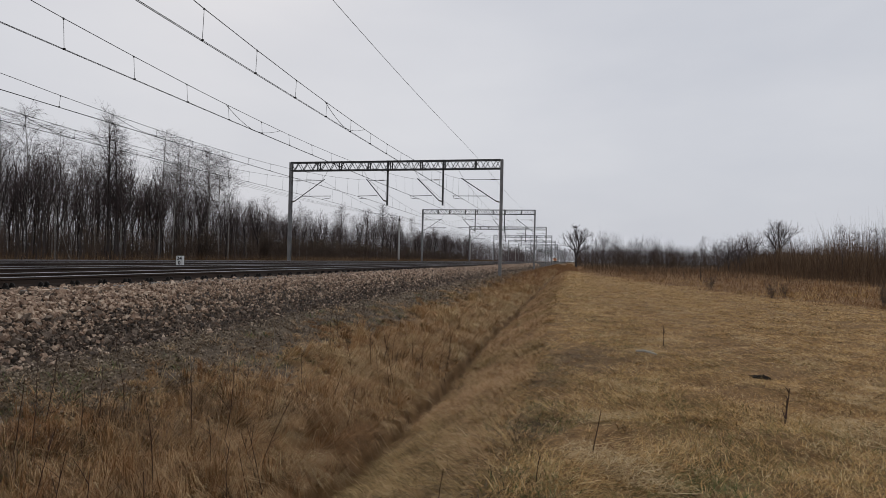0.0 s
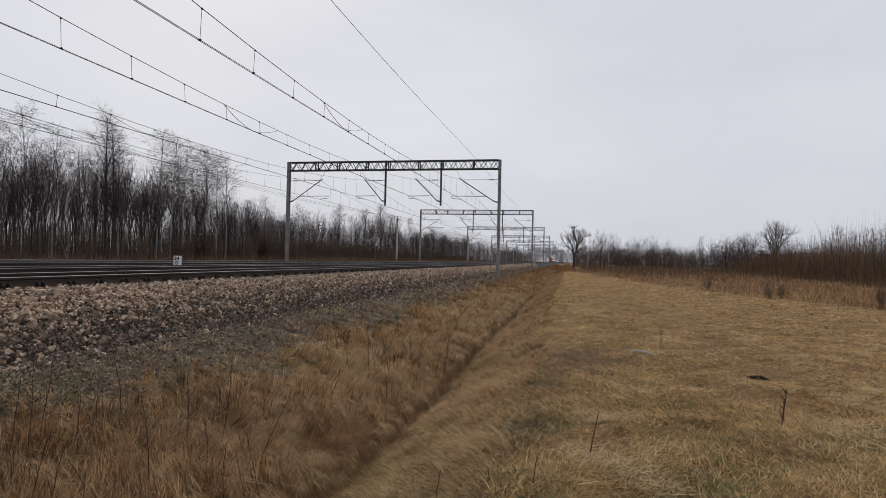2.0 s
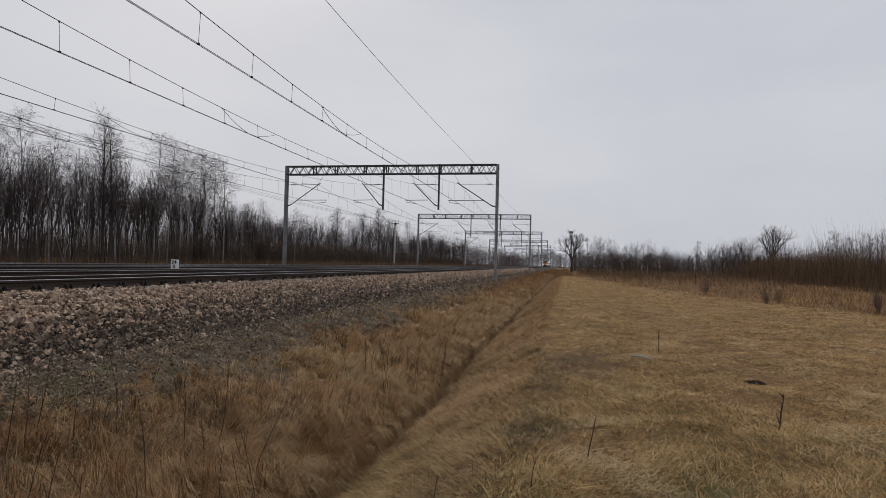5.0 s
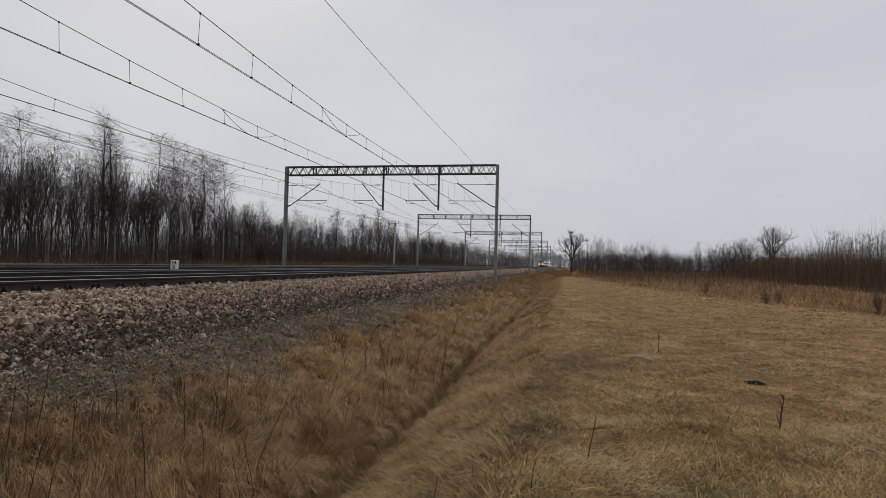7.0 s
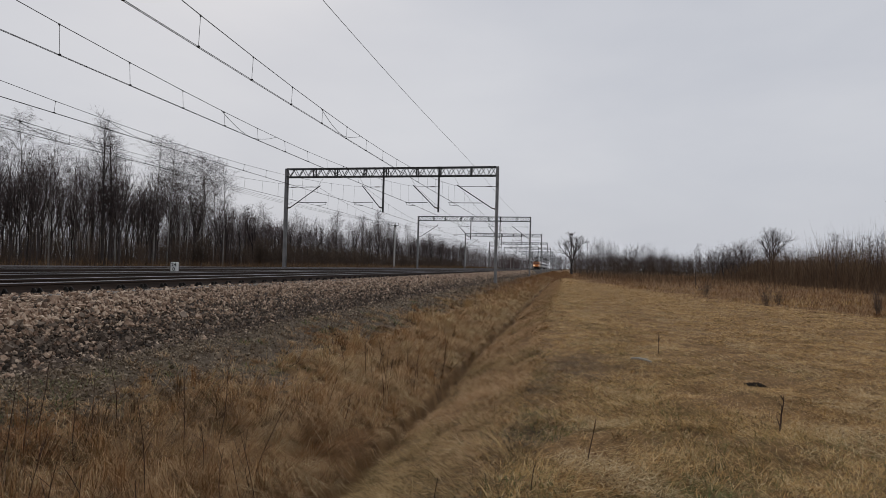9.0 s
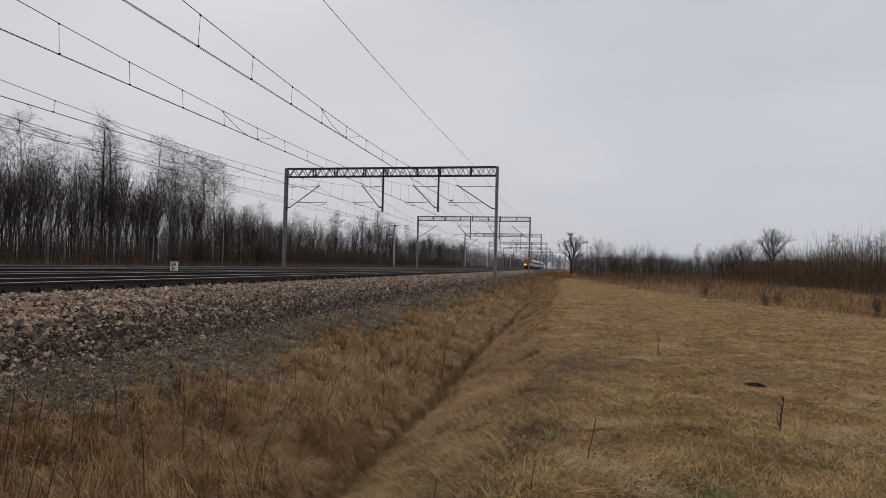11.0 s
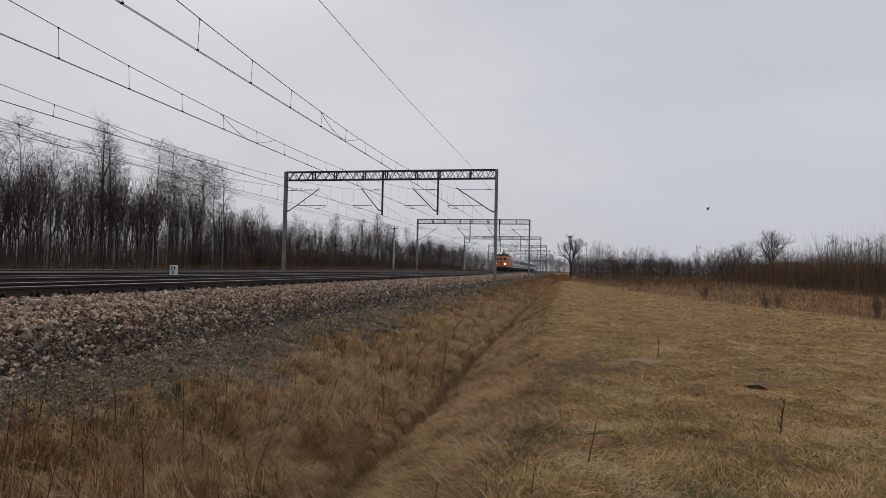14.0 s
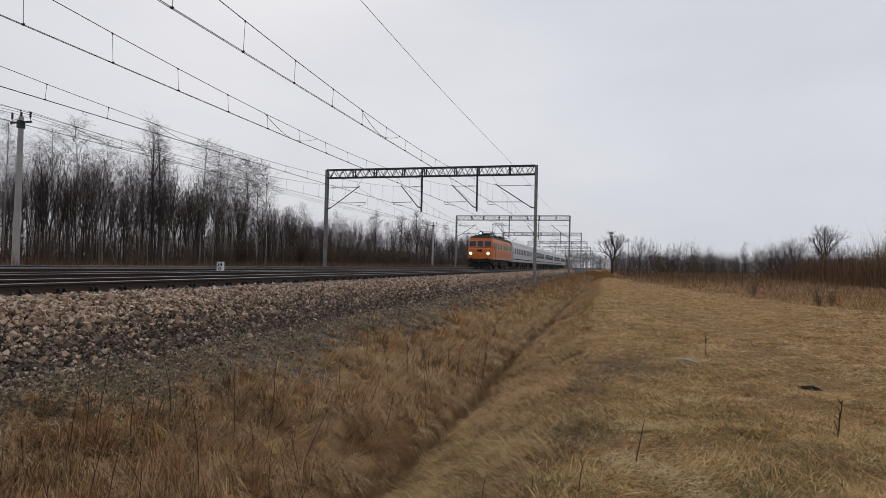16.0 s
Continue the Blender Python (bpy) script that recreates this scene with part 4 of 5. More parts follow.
# long dead grass on the slope below the track: tussocks hanging towards the ditch
cx, cy = band_points(8000, -5.8, -2.34, 1.9, 140, -0.25)
limit = -5.25 + 0.35 * np.sin(0.9 * cy) + 0.3 * np.sin(2.3 * cy + 1)
down = (cx - limit) / 1.3
keep = rng.random(len(cx)) < np.clip(0.12 + down, 0.06, 1) * (0.75 + 0.35 * patch(cx, cy, 3.0, 2.7))
cx, cy, down = cx[keep], cy[keep], np.clip(down[keep], 0, 1)
m = len(cx)
big = rng.uniform(0.5, 1.3, m) * (0.25 + 0.75 * down)
x, y, a, u, i = tussocks(cx, cy, rng.uniform(0.03, 0.1, m) * np.clip(cy / 10, 1, 4), 24)
keep = (x < -2.44)
x, y, a, u, i = x[keep], y[keep], a[keep], u[keep], i[keep]
n = len(x)
far = np.clip(y / 9, 0.55, 9)
flow = -0.8 + 0.75 * patch(cx, cy, 1.1, 4.0) + 0.4 * rng.normal(0, 1, m)
heading = flow[i] + 0.25 * np.sin(a - flow[i]) * u + rng.normal(0, 0.12, n)
rise = rng.normal(0.6, 0.3, m)[i] + rng.normal(0, 0.09, n)
droop = rng.uniform(0.5, 1.5, m)[i] + rng.normal(0, 0.12, n)
length = rng.uniform(0.4, 0.75, n) * big[i] * np.interp(x, [-2.9, -2.4], [1, 0.5])
width = rng.uniform(0.003, 0.0068, n) * far ** 0.85
tint = 0.6 * patch(cx, cy, 0.9, 6.1) + 0.5 * rng.normal(0, 1, m) + np.interp(cy, [2, 5, 8, 14], [-0.4, -0.22, 0.15, 0.3]) + np.interp(cx, [-4.6, -2.6], [-0.2, 0.45])
rust = np.maximum(blob(cx, cy, -5.0, 4.7, 0.5, 0.7), blob(cx, cy, -2.8, 6.8, 0.4, 0.8)) + np.clip(patch(cx, cy, 0.8, 1.2) - 0.5, 0, 0.4) > rng.random(m)
tint = np.where(rust, 9.0, np.minimum(tint, 2.0))
for lo, hi, mat, lab in ((-9, -0.7, M_DEAD, "dark brown rotted grass on the slope"), (-0.7, 0.6, M_TALL, "long matted dead grass hanging into the ditch"),
                         (0.6, 3, M_PALE, "bleached straw-coloured grass hanging into the ditch"), (3, 10, M_RUST, "rust-coloured dead grass on the slope")):
    sel = ((tint >= lo) & (tint < hi))[i]
    blades("tall_ditch_grass", x[sel], y[sel], length[sel], width[sel], heading[sel], rise[sel], droop[sel], mat, lab)

# single pale straws thrown across the tussocks
x, y = band_points(2500, -5.0, -2.4, 2.0, 40)
n = len(x)
blades("loose_straws", x, y, rng.uniform(0.35, 0.8, n), rng.uniform(0.0035, 0.006, n) * np.clip(y / 9, 1, 4), rng.normal(-0.6, 0.8, n), rng.normal(0.75, 0.25, n), rng.uniform(0.3, 1.2, n), M_PALE,
       "pale single straws over the matted grass")

# shorter grass on the bank between ditch and meadow, in small clumps
cx, cy = band_points(4600, -2.12, -0.45, 2.1, 150, -0.25)
m = len(cx)
x, y, a, u, i = tussocks(cx, cy, rng.uniform(0.05, 0.16, m) * np.clip(cy / 12, 1, 4), 22)
keep = x > -2.12
x, y, a, u, i = x[keep], y[keep], a[keep], u[keep], i[keep]
n = len(x)
far = np.clip(y / 9, 1, 8)
turn = (np.pi + 0.7 + 0.6 * patch(cx, cy, 1.8, 2.5) + rng.normal(0, 0.5, m))[i] + rng.normal(0, 0.5, n)
length, rise = rng.uniform(0.08, 0.26, n) * rng.uniform(0.6, 1.3, m)[i], rng.normal(0.4, 0.25, n)
tint = patch(cx, cy, 1.1, 3.3) + rng.normal(0, 0.5, m) + np.interp(cy, [5, 14], [0.0, 0.7])
for lo, hi, mat, lab in ((-9, 0.3, M_BANK, "short greenish brown dead grass on the ditch bank"), (0.3, 9, M_TALL, "straw-coloured grass on the ditch bank")):
    sel = ((tint >= lo) & (tint < hi))[i]
    blades("bank_grass", x[sel], y[sel], length[sel], rng.uniform(0.003, 0.0065, sel.sum()) * far[sel], turn[sel], rise[sel], rng.uniform(0.3, 1.0, sel.sum()), mat, lab)

# scattered tufts and dead mat on the gravel below the ballast
cx, cy = band_points(1300, -6.2, -4.3, 2.6, 80, -0.2)
keep = rng.random(len(cx)) < np.clip((cx + 6.35) / 1.5, 0.1, 1)
cx, cy = cx[keep], cy[keep]
m = len(cx)
x, y, a, u, i = tussocks(cx, cy, rng.uniform(0.05, 0.2, m) * np.clip(cy / 12, 1, 3), 34)
n = len(x)
tint = rng.random(m)
for lo, hi, mat, lab in ((0, 0.5, M_DEAD, "dark dead grass mats on gravel"), (0.5, 0.88, M_TALL, "sparse dry grass tufts on gravel"), (0.88, 1.01, M_GREEN, "mossy green tufts on gravel")):
    sel = ((tint >= lo) & (tint < hi))[i]
    k = sel.sum()
    blades("verge_tufts", x[sel], y[sel], rng.uniform(0.07, 0.24, k), 0.005 * np.clip(y[sel] / 9, 1, 6), a[sel] + rng.normal(0, 0.5, k), rng.normal(0.8, 0.25, k) - 0.4 * u[sel], rng.uniform(0.4, 1.1, k), mat, lab)

# rank reddish grass beyond the mown strip and across the meadow's end
x, y = spread_points(300000, 10, 230, -0.03, 1.1, 0.2)
keep = ((x > meadow_edge(y) + rng.normal(0, 0.5, len(x))) | (y > 92)) & (x > 1.5) & (rng.random(len(x)) < 0.65 + 0.35 * patch(x, y, 0.6, 2.0))
x, y = x[keep], y[keep]
n = len(x)
far = np.clip(y / 12, 1, 12)
tint = 0.8 * patch(x, y, 0.35, 1.0) + 0.6 * patch(x, y, 1.1, 4.0) + rng.normal(0, 0.3, n) - 0.012 * (y - 30)
length = rng.uniform(0.1, 0.5, n) * (1 + 0.6 * patch(x, y, 0.5, 1.0))
for lo, hi, mat, lab in ((-9, 0.35, M_RANK, "reddish brown rank meadow grass"), (0.35, 9, M_MOWN, "tan grass patches in the rank meadow")):
    sel = (tint >= lo) & (tint < hi)
    k = sel.sum()
    straws("rank_grass", x[sel], y[sel], length[sel], rng.uniform(0.006, 0.012, k) * far[sel] ** 0.85, rng.uniform(0, 2 * np.pi, k), rng.uniform(0.1, 1.3, k), mat, lab)

# the same grass along the ditch where it runs on into the distance
x, y = band_points(42000, -5.6, 1.6, 36, 320, -0.1)
keep = ((x < -2.5) | (y > 95)) & (rng.random(len(x)) < np.clip((y - 30) / 45, 0, 1))
x, y = x[keep], y[keep]
n = len(x)
straws("rank_grass", x, y, rng.uniform(0.12, 0.6, n), rng.uniform(0.015, 0.03, n) * np.clip(y / 60, 1, 5), rng.uniform(0, 2 * np.pi, n), rng.uniform(0.6, 1.5, n), M_RANK,
       "reddish brown rank grass beside the far ditch")

# dark red-brown weeds across the far half of the meadow
x, y = spread_points(26000, 55, 190, 0.02, 0.5, 0.3)
keep = (x > meadow_edge(y) + 1.0) & (rng.random(len(x)) < np.interp(y, [55, 90, 120], [0.12, 0.5, 1.0]) * (0.7 + 0.4 * patch(x, y, 0.3, 2.2)))
x, y = x[keep], y[keep]
n = len(x)
blades("dead_weeds", x, y, rng.uniform(0.4, 1.2, n), 0.02 * np.clip(y / 60, 1, 3), rng.uniform(0, 2 * np.pi, n), rng.normal(1.3, 0.18, n), rng.uniform(0.0, 0.4, n), M_REED,
       "dark red-brown dead weeds in the far meadow", "weeds")

# tan grass fringe between the tracks and the wood, and along the ditch far off
y = rng.uniform(14, 260, 22000)
x = rng.uniform(-35, -27.5, 22000)
n = len(x)
blades("trackside_grass", x, y, rng.uniform(0.5, 1.3, n), 0.016 * np.clip(y / 40, 1, 4), rng.uniform(0, 2 * np.pi, n), rng.uniform(0.8, 1.5, n), rng.uniform(0.1, 0.9, n), M_DEAD,
       "dry brown grass before the wood")

# withy thicket on the right
y = 58 + 142 * rng.random(22000) ** 1.3
x = 30 + (y - 62) * 0.13 + np.abs(rng.normal(0, 6, 22000)) + rng.normal(-0.5, 1.6, 22000) + 2.0 * np.sin(0.2 * y) + np.sin(0.7 * y)
n = len(x)
tall = (7.0 - (y - 60) * 0.022) * rng.uniform(0.2, 1.1, n) * (1 + 0.15 * np.sin(0.9 * y) + 0.12 * np.sin(2.3 * y))
front = 30 + (y - 62) * 0.13 + 2.0 * np.sin(0.2 * y) + np.sin(0.7 * y)
tall *= 1.12 * np.clip(0.5 + (x - front) / 4, 0.3, 1)
blades("withy_thicket", x, y, tall, 0.022 * np.clip(y / 70, 1, 2.5), rng.uniform(0, 2 * np.pi, n), rng.normal(1.4, 0.16, n), rng.uniform(0.0, 0.25, n), M_REED,
       "dense red-brown withies and reeds", "thicket")

# ---------------------------------------------------------------- trees
M_BARK = material("dark_bark", [(0.03, 0.025, 0.024), (0.065, 0.055, 0.053), (0.115, 0.098, 0.094)], 0.95, scale=2, fine=20, rnd="object", spread=0.15, stretch=(1, 1, 0.3))
M_BIRCH = material("white_birch_bark", [(0.05, 0.046, 0.043), (0.22, 0.21, 0.195), (0.5, 0.48, 0.45)], 0.85, scale=1.5, fine=9, stretch=(1, 1, 1.5))
M_TWIG = material("purple_brown_twigs", [(0.069, 0.0529, 0.0529), (0.1323, 0.1035, 0.1035)], 0.9, scale=1, fine=6, bump=0, rnd="object", spread=0.15)
M_SHRUB = material("brown_shrub_twigs", [(0.072, 0.054, 0.042), (0.138, 0.102, 0.078)], 0.9, scale=1, fine=6, bump=0, rnd="object", spread=0.15)


def tree_meshes(name, h, r, seed, spread=0.22, n_limbs=34, first=0.3, fork=0, bark=M_BARK, twig=M_TWIG, droop=0.0, twigs=8, wtw=0.011, rise=(0.7, 1.1)):
    """Trunk with limbs, and a crown of fine twigs. Returns both meshes."""
    rd = random.Random(seed)
    trunk = Build()
    segs = 9
    bend = [Vector((rd.uniform(-1, 1), rd.uniform(-1, 1), 0)) * 0.035 * h for _ in range(3)]
    def axis(u):
        return Vector((0, 0, h * u)) + bend[0] * u * u + bend[1] * math.sin(3 * u) * 0.4 + bend[2] * u ** 3
    trunk.tube([axis(i / segs) - Vector((0, 0, 0.25 if i == 0 else 0)) for i in range(segs + 1)], [r * (1.25 if i == 0 else 1) * (1 - 0.93 * i / segs) + 0.006 for i in range(segs + 1)], n=6)
    tv, tf = [], []

    def ribbon(p, q, w):
        d = (q - p)
        s = d.cross(Vector((rd.uniform(-1, 1), rd.uniform(-1, 1), rd.uniform(-1, 1)))).normalized() * w
        k = len(tv)
        tv.extend([p - s, p + s, q])
        tf.append((k, k + 1, k + 2))

    for i in range(n_limbs):
        u = first + (0.97 - first) * (i + rd.random()) / n_limbs
        p = axis(u)
        az = i * 2.4 + rd.uniform(-1.2, 1.2)
        top = 1 - (u - first) / (1 - first)
        ln = h * spread * (0.35 + 0.75 * math.sin(math.pi * (0.2 + 0.75 * (1 - top)))) * rd.uniform(0.6, 1.25)
        el = rd.uniform(*rise) + 0.1 * (1 - top)
        out = Vector((math.cos(az), math.sin(az), 0))
        pts = [p]
        for k in range(1, 4):
            e = el + 0.1 * k - droop * k * 0.6
            pts.append(pts[-1] + (out * math.cos(e) + Vector((0, 0, math.sin(e)))) * ln / 3 + Vector((rd.uniform(-1, 1), rd.uniform(-1, 1), rd.uniform(-1, 1))) * ln * 0.05)
        rb = max(0.006, r * (1 - 0.9 * u) * 0.5)
        trunk.tube(pts, [rb, rb * 0.7, rb * 0.45, 0.004], n=3, cap=False)
        for k in range(twigs):
            v = rd.uniform(0.15, 1.0) * 2.999
            a = pts[int(v)].lerp(pts[int(v) + 1], v % 1)
            d = Vector((out.x * 0.6 + rd.uniform(-1, 1), out.y * 0.6 + rd.uniform(-1, 1), rd.uniform(0.1, 1.4) - 2.0 * droop)).normalized()
            tl = ln * rd.uniform(0.3, 0.65)
            q = a + d * tl
            ribbon(a, q, wtw)
            for _ in range(4):
                c = a.lerp(q, rd.uniform(0.2, 0.95))
                e = (d + Vector((rd.uniform(-1, 1), rd.uniform(-1, 1), rd.uniform(-0.6, 1) - 1.6 * droop)) * 0.8).normalized()
                ribbon(c, c + e * tl * rd.uniform(0.35, 0.75), wtw * 0.7)
    tm = trunk.mesh(name + "_trunk", bark)
    cm = np_mesh(name + "_crown", np.array([tuple(v) for v in tv]), np.array(tf), twig)
    return tm, cm


def forked_meshes(name, h, r, seed, first=0.2, levels=7, angle=0.5, keep=0.78, up=0.18, bark=M_BARK, twig=M_TWIG, w=0.012):
    """A tree that forks again and again into an oval crown; limbs are tubes, the last twigs ribbons. Returns both meshes."""
    rd2 = random.Random(seed)
    limbs, tv, tf = [], [], []

    def grow(p, d, ln, rad, level):
        side = Vector((rd2.uniform(-1, 1), rd2.uniform(-1, 1), rd2.uniform(-0.3, 0.5))) * 0.14
        mid = p + (d + side).normalized() * ln * 0.5
        q = mid + (d - side * 0.6 + Vector((0, 0, up * 0.5))).normalized() * ln * 0.5
        limbs.append((p, mid, q, rad, level))
        if level == 0:
            return
        way = (q - mid).normalized()
        turn = rd2.uniform(0, 6.28)
        u = way.orthogonal().normalized()
        v = way.cross(u)
        n = 3 if rd2.random() < 0.45 else 2
        for k in range(n):
            a = turn + 6.28 * k / n + rd2.uniform(-0.5, 0.5)
            t = angle * rd2.uniform(0.55, 1.3) * (0.45 if k == 0 and level > 3 else 1)
            nd = way * math.cos(t) + (u * math.cos(a) + v * math.sin(a)) * math.sin(t) + Vector((0, 0, up))
            grow(q, nd.normalized(), ln * keep * rd2.uniform(0.75, 1.15), rad * (0.72 if k == 0 else 0.6), level - 1)
        if level < levels:
            t, a = rd2.uniform(0.7, 1.1), rd2.uniform(0, 6.28)
            nd = way * math.cos(t) + (u * math.cos(a) + v * math.sin(a)) * math.sin(t) + Vector((0, 0, up))
            grow(mid, nd.normalized(), ln * keep * 0.7, rad * 0.45, max(0, level - 2))

    grow(Vector((0, 0, 0)), Vector((0, 0, 1)), 1.0, 1.0, levels)
    top = max(l[2].z for l in limbs)
    stretch = h * (1 - first) / (top - limbs[0][2].z)
    drop = limbs[0][2].z * stretch - h * first
    trunk = Build()
    for p, mid, q, rad, level in limbs:
        p, mid, q = p * stretch, mid * stretch, q * stretch
        for e in (p, mid, q):
            e.z = e.z - drop if e.z > h * first + drop else e.z * h * first / max(h * first + drop, 0.01)
        if level == levels:
            p.z = -0.3
        rr = max(rad * r, 0.5 * w)
        if rr > 1.6 * w:
            trunk.tube([p, mid, q], [rr * (1.3 if level == levels else 1), rr * 0.88, rr * 0.72], n=5, cap=False)
        else:
            s1 = (q - p).cross(Vector((rd2.uniform(-1, 1), rd2.uniform(-1, 1), rd2.uniform(-1, 1)))).normalized() * rr
            k = len(tv)
            tv.extend([p - s1, p + s1, mid + s1 * 0.8, mid - s1 * 0.8, q])
            tf.extend([(k, k + 1, k + 2), (k, k + 2, k + 3), (k + 3, k + 2, k + 4)])
    return trunk.mesh(name + "_trunk", bark), np_mesh(name + "_crown", np.array([tuple(v) for v in tv]), np.array(tf), twig)


def shrub_meshes(name, h, seed, stems=16, twig=M_SHRUB):
    rd = random.Random(seed)
    trunk = Build()
    tv, tf = [], []

    def ribbon(p, q, w):
        s = (q - p).cross(Vector((rd.uniform(-1, 1), rd.uniform(-1, 1), rd.uniform(-1, 1)))).normalized() * w
        k = len(tv)
        tv.extend([p - s, p + s, q])
        tf.append((k, k + 1, k + 2))

    for i in range(stems):
        az, lean = rd.uniform(0, 6.28), rd.uniform(0.05, 0.6)
        hh = h * rd.uniform(0.6, 1.05)
        p = Vector((rd.gauss(0, 0.12) * h * 0.4, rd.gauss(0, 0.12) * h * 0.4, -0.05))
        pts = [p]
        for k in range(3):
            pts.append(pts[-1] + Vector((math.cos(az) * math.sin(lean), math.sin(az) * math.sin(lean), math.cos(lean))) * hh / 3 + Vector((rd.uniform(-1, 1), rd.uniform(-1, 1), 0)) * 0.05 * h)
            lean *= 0.8
        trunk.tube(pts, [0.012 * h ** 0.7, 0.009 * h ** 0.7, 0.006 * h ** 0.7, 0.003], n=3, cap=False)
        for k in range(16):
            v = rd.uniform(0.2, 0.999) * 3
            a = pts[int(v)].lerp(pts[int(v) + 1], v % 1)
            d = Vector((rd.uniform(-1, 1), rd.uniform(-1, 1), rd.uniform(0.1, 1.3))).normalized()
            q = a + d * hh * rd.uniform(0.12, 0.3)
            ribbon(a, q, 0.01)
            for _ in range(3):
                c = a.lerp(q, rd.uniform(0.2, 0.9))
                e = (d + Vector((rd.uniform(-1, 1), rd.uniform(-1, 1), rd.uniform(-0.5, 1)))).normalized()
                ribbon(c, c + e * hh * rd.uniform(0.06, 0.15), 0.008)
    return trunk.mesh(name + "_stems", twig), np_mesh(name + "_twigs", np.array([tuple(v) for v in tv]), np.array(tf), twig)


def plant(name, meshes, parts, m, label, category, group=""):
    t = thing(name, label, category, group, at=m)
    for nm, me in zip(parts, meshes):
        o = new(nm, me)
        o.parent = t
    return t


def on_ground(x, y, turn=0.0, size=1.0, tall=1.0):
    return Matrix.Translation((x, y, float(ground_z(x, y)))) @ Matrix.Rotation(turn, 4, "Z") @ Matrix.Diagonal((size, size, size * tall, 1))


# species of the wood beside the line
ALDERS = [forked_meshes("alder", 9.2, 0.075, 100 + k, first=0.3, levels=6, angle=0.34, up=0.3, keep=0.84, w=0.008) for k in range(7)]
BIRCHES = [tree_meshes("birch", 11.4, 0.07, 200 + k, spread=0.16, n_limbs=42, first=0.36, bark=M_BIRCH, droop=0.27, twigs=13, wtw=0.0075, rise=(0.8, 1.3)) for k in range(5)]
BUSHY = [tree_meshes("willow", 11.0, 0.12, 300 + k, spread=0.18, n_limbs=52, first=0.24, droop=0.16, twigs=15, wtw=0.008, rise=(0.8, 1.3)) for k in range(3)]
SHRUBS = [shrub_meshes("shrub", 2.6, 400 + k) for k in range(5)]

rd = random.Random(5)
placed = []


def clear_of(x, y, gap):
    return all((x - a) ** 2 + (y - b) ** 2 > gap * gap for a, b in placed)


def wood(count, y0, y1, x_near, x_far, gap, grown=1.0):
    made = tries = 0
    while made < count and tries < count * 30:
        tries += 1
        y = rd.uniform(y0, y1)
        x = x_near + (x_far - x_near) * rd.random() ** 1.4
        if not clear_of(x, y, gap):
            continue
        placed.append((x, y))
        grow = grown * min(1.0, 0.72 + max(0.0, y - 22) * 0.02)
        k = rd.random()
        if k < 0.11:
            plant("birch_tree", rd.choice(BIRCHES), ("trunk", "crown"), on_ground(x, y, rd.uniform(0, 6.28), grow * rd.uniform(0.72, 1.0)), "slender bare birch with white bark", "tree", "trees of the trackside wood")
        else:
            plant("alder_tree", rd.choice(ALDERS), ("trunk", "crown"), on_ground(x, y, rd.uniform(0, 6.28), grow * rd.uniform(0.75, 1.08)), "thin dark leafless alder in the wood", "tree", "trees of the trackside wood")
        made += 1


# tall trees that stand out above the wood
for x, y, h in ((-36.6, 33.5, 10.9), (-37.0, 36.3, 10.0), (-36.8, 47.2, 12.5), (-37.0, 51.2, 11.8), (-36.6, 54.6, 12.2), (-37.2, 59.0, 12.0), (-37.5, 29.0, 9.8), (-38.5, 44.5, 10.4), (-38.0, 26.0, 9.4)):
    placed.append((x, y))
    plant("birch_tree", BIRCHES[int(y * 2) % 5], ("trunk", "crown"), on_ground(x, y, y, h / 11.6), "tall slender bare birch with white bark", "tree", "trees of the trackside wood")
for x, y, h in ((-37.2, 41.6, 12.2), (-37.4, 42.6, 11.4), (-40, 123, 12.6), (-42, 118, 11.2), (-38.5, 95, 9.6)):
    placed.append((x, y))
    plant("willow_tree", BUSHY[int(y) % 3], ("trunk", "crown"), on_ground(x, y, y, h / 11.2), "bushy bare tree with drooping fine twigs", "tree", "trees of the trackside wood")
placed.append((-35.3, 36.0))
plant("leaning_birch", BIRCHES[1], ("trunk", "crown"), on_ground(-35.3, 36.0) @ Matrix.Rotation(radians(13), 4, Vector((0.7, -0.72, 0))) @ Matrix.Scale(0.62, 4), "small white birch leaning out of the wood", "tree", "trees of the trackside wood")
wood(50, 14, 36, -35.5, -50, 0.6, 1.0)
wood(120, 30, 61, -35.5, -56, 0.8, 1.05)
wood(30, 60, 74, -36, -50, 0.8, 0.82)
wood(75, 72, 110, -42, -60, 0.9, 0.95)
wood(85, 104, 220, -36, -52, 1.0, 1.1)
for k in range(150):
    y = rd.uniform(16, 200) if k < 110 else rd.uniform(64, 108)
    x = rd.uniform(-37, -33.5) if not 68 < y < 104 else rd.uniform(-46, -34)
    plant("shrub", rd.choice(SHRUBS), ("stem_clump", "brushwood"), on_ground(x, y, rd.uniform(0, 6.28), rd.uniform(0.6, 1.25) * (1.35 if k >= 110 else 1)), "tangled bare brown shrub at the wood's edge", "shrub", "shrubs of the wood's edge")


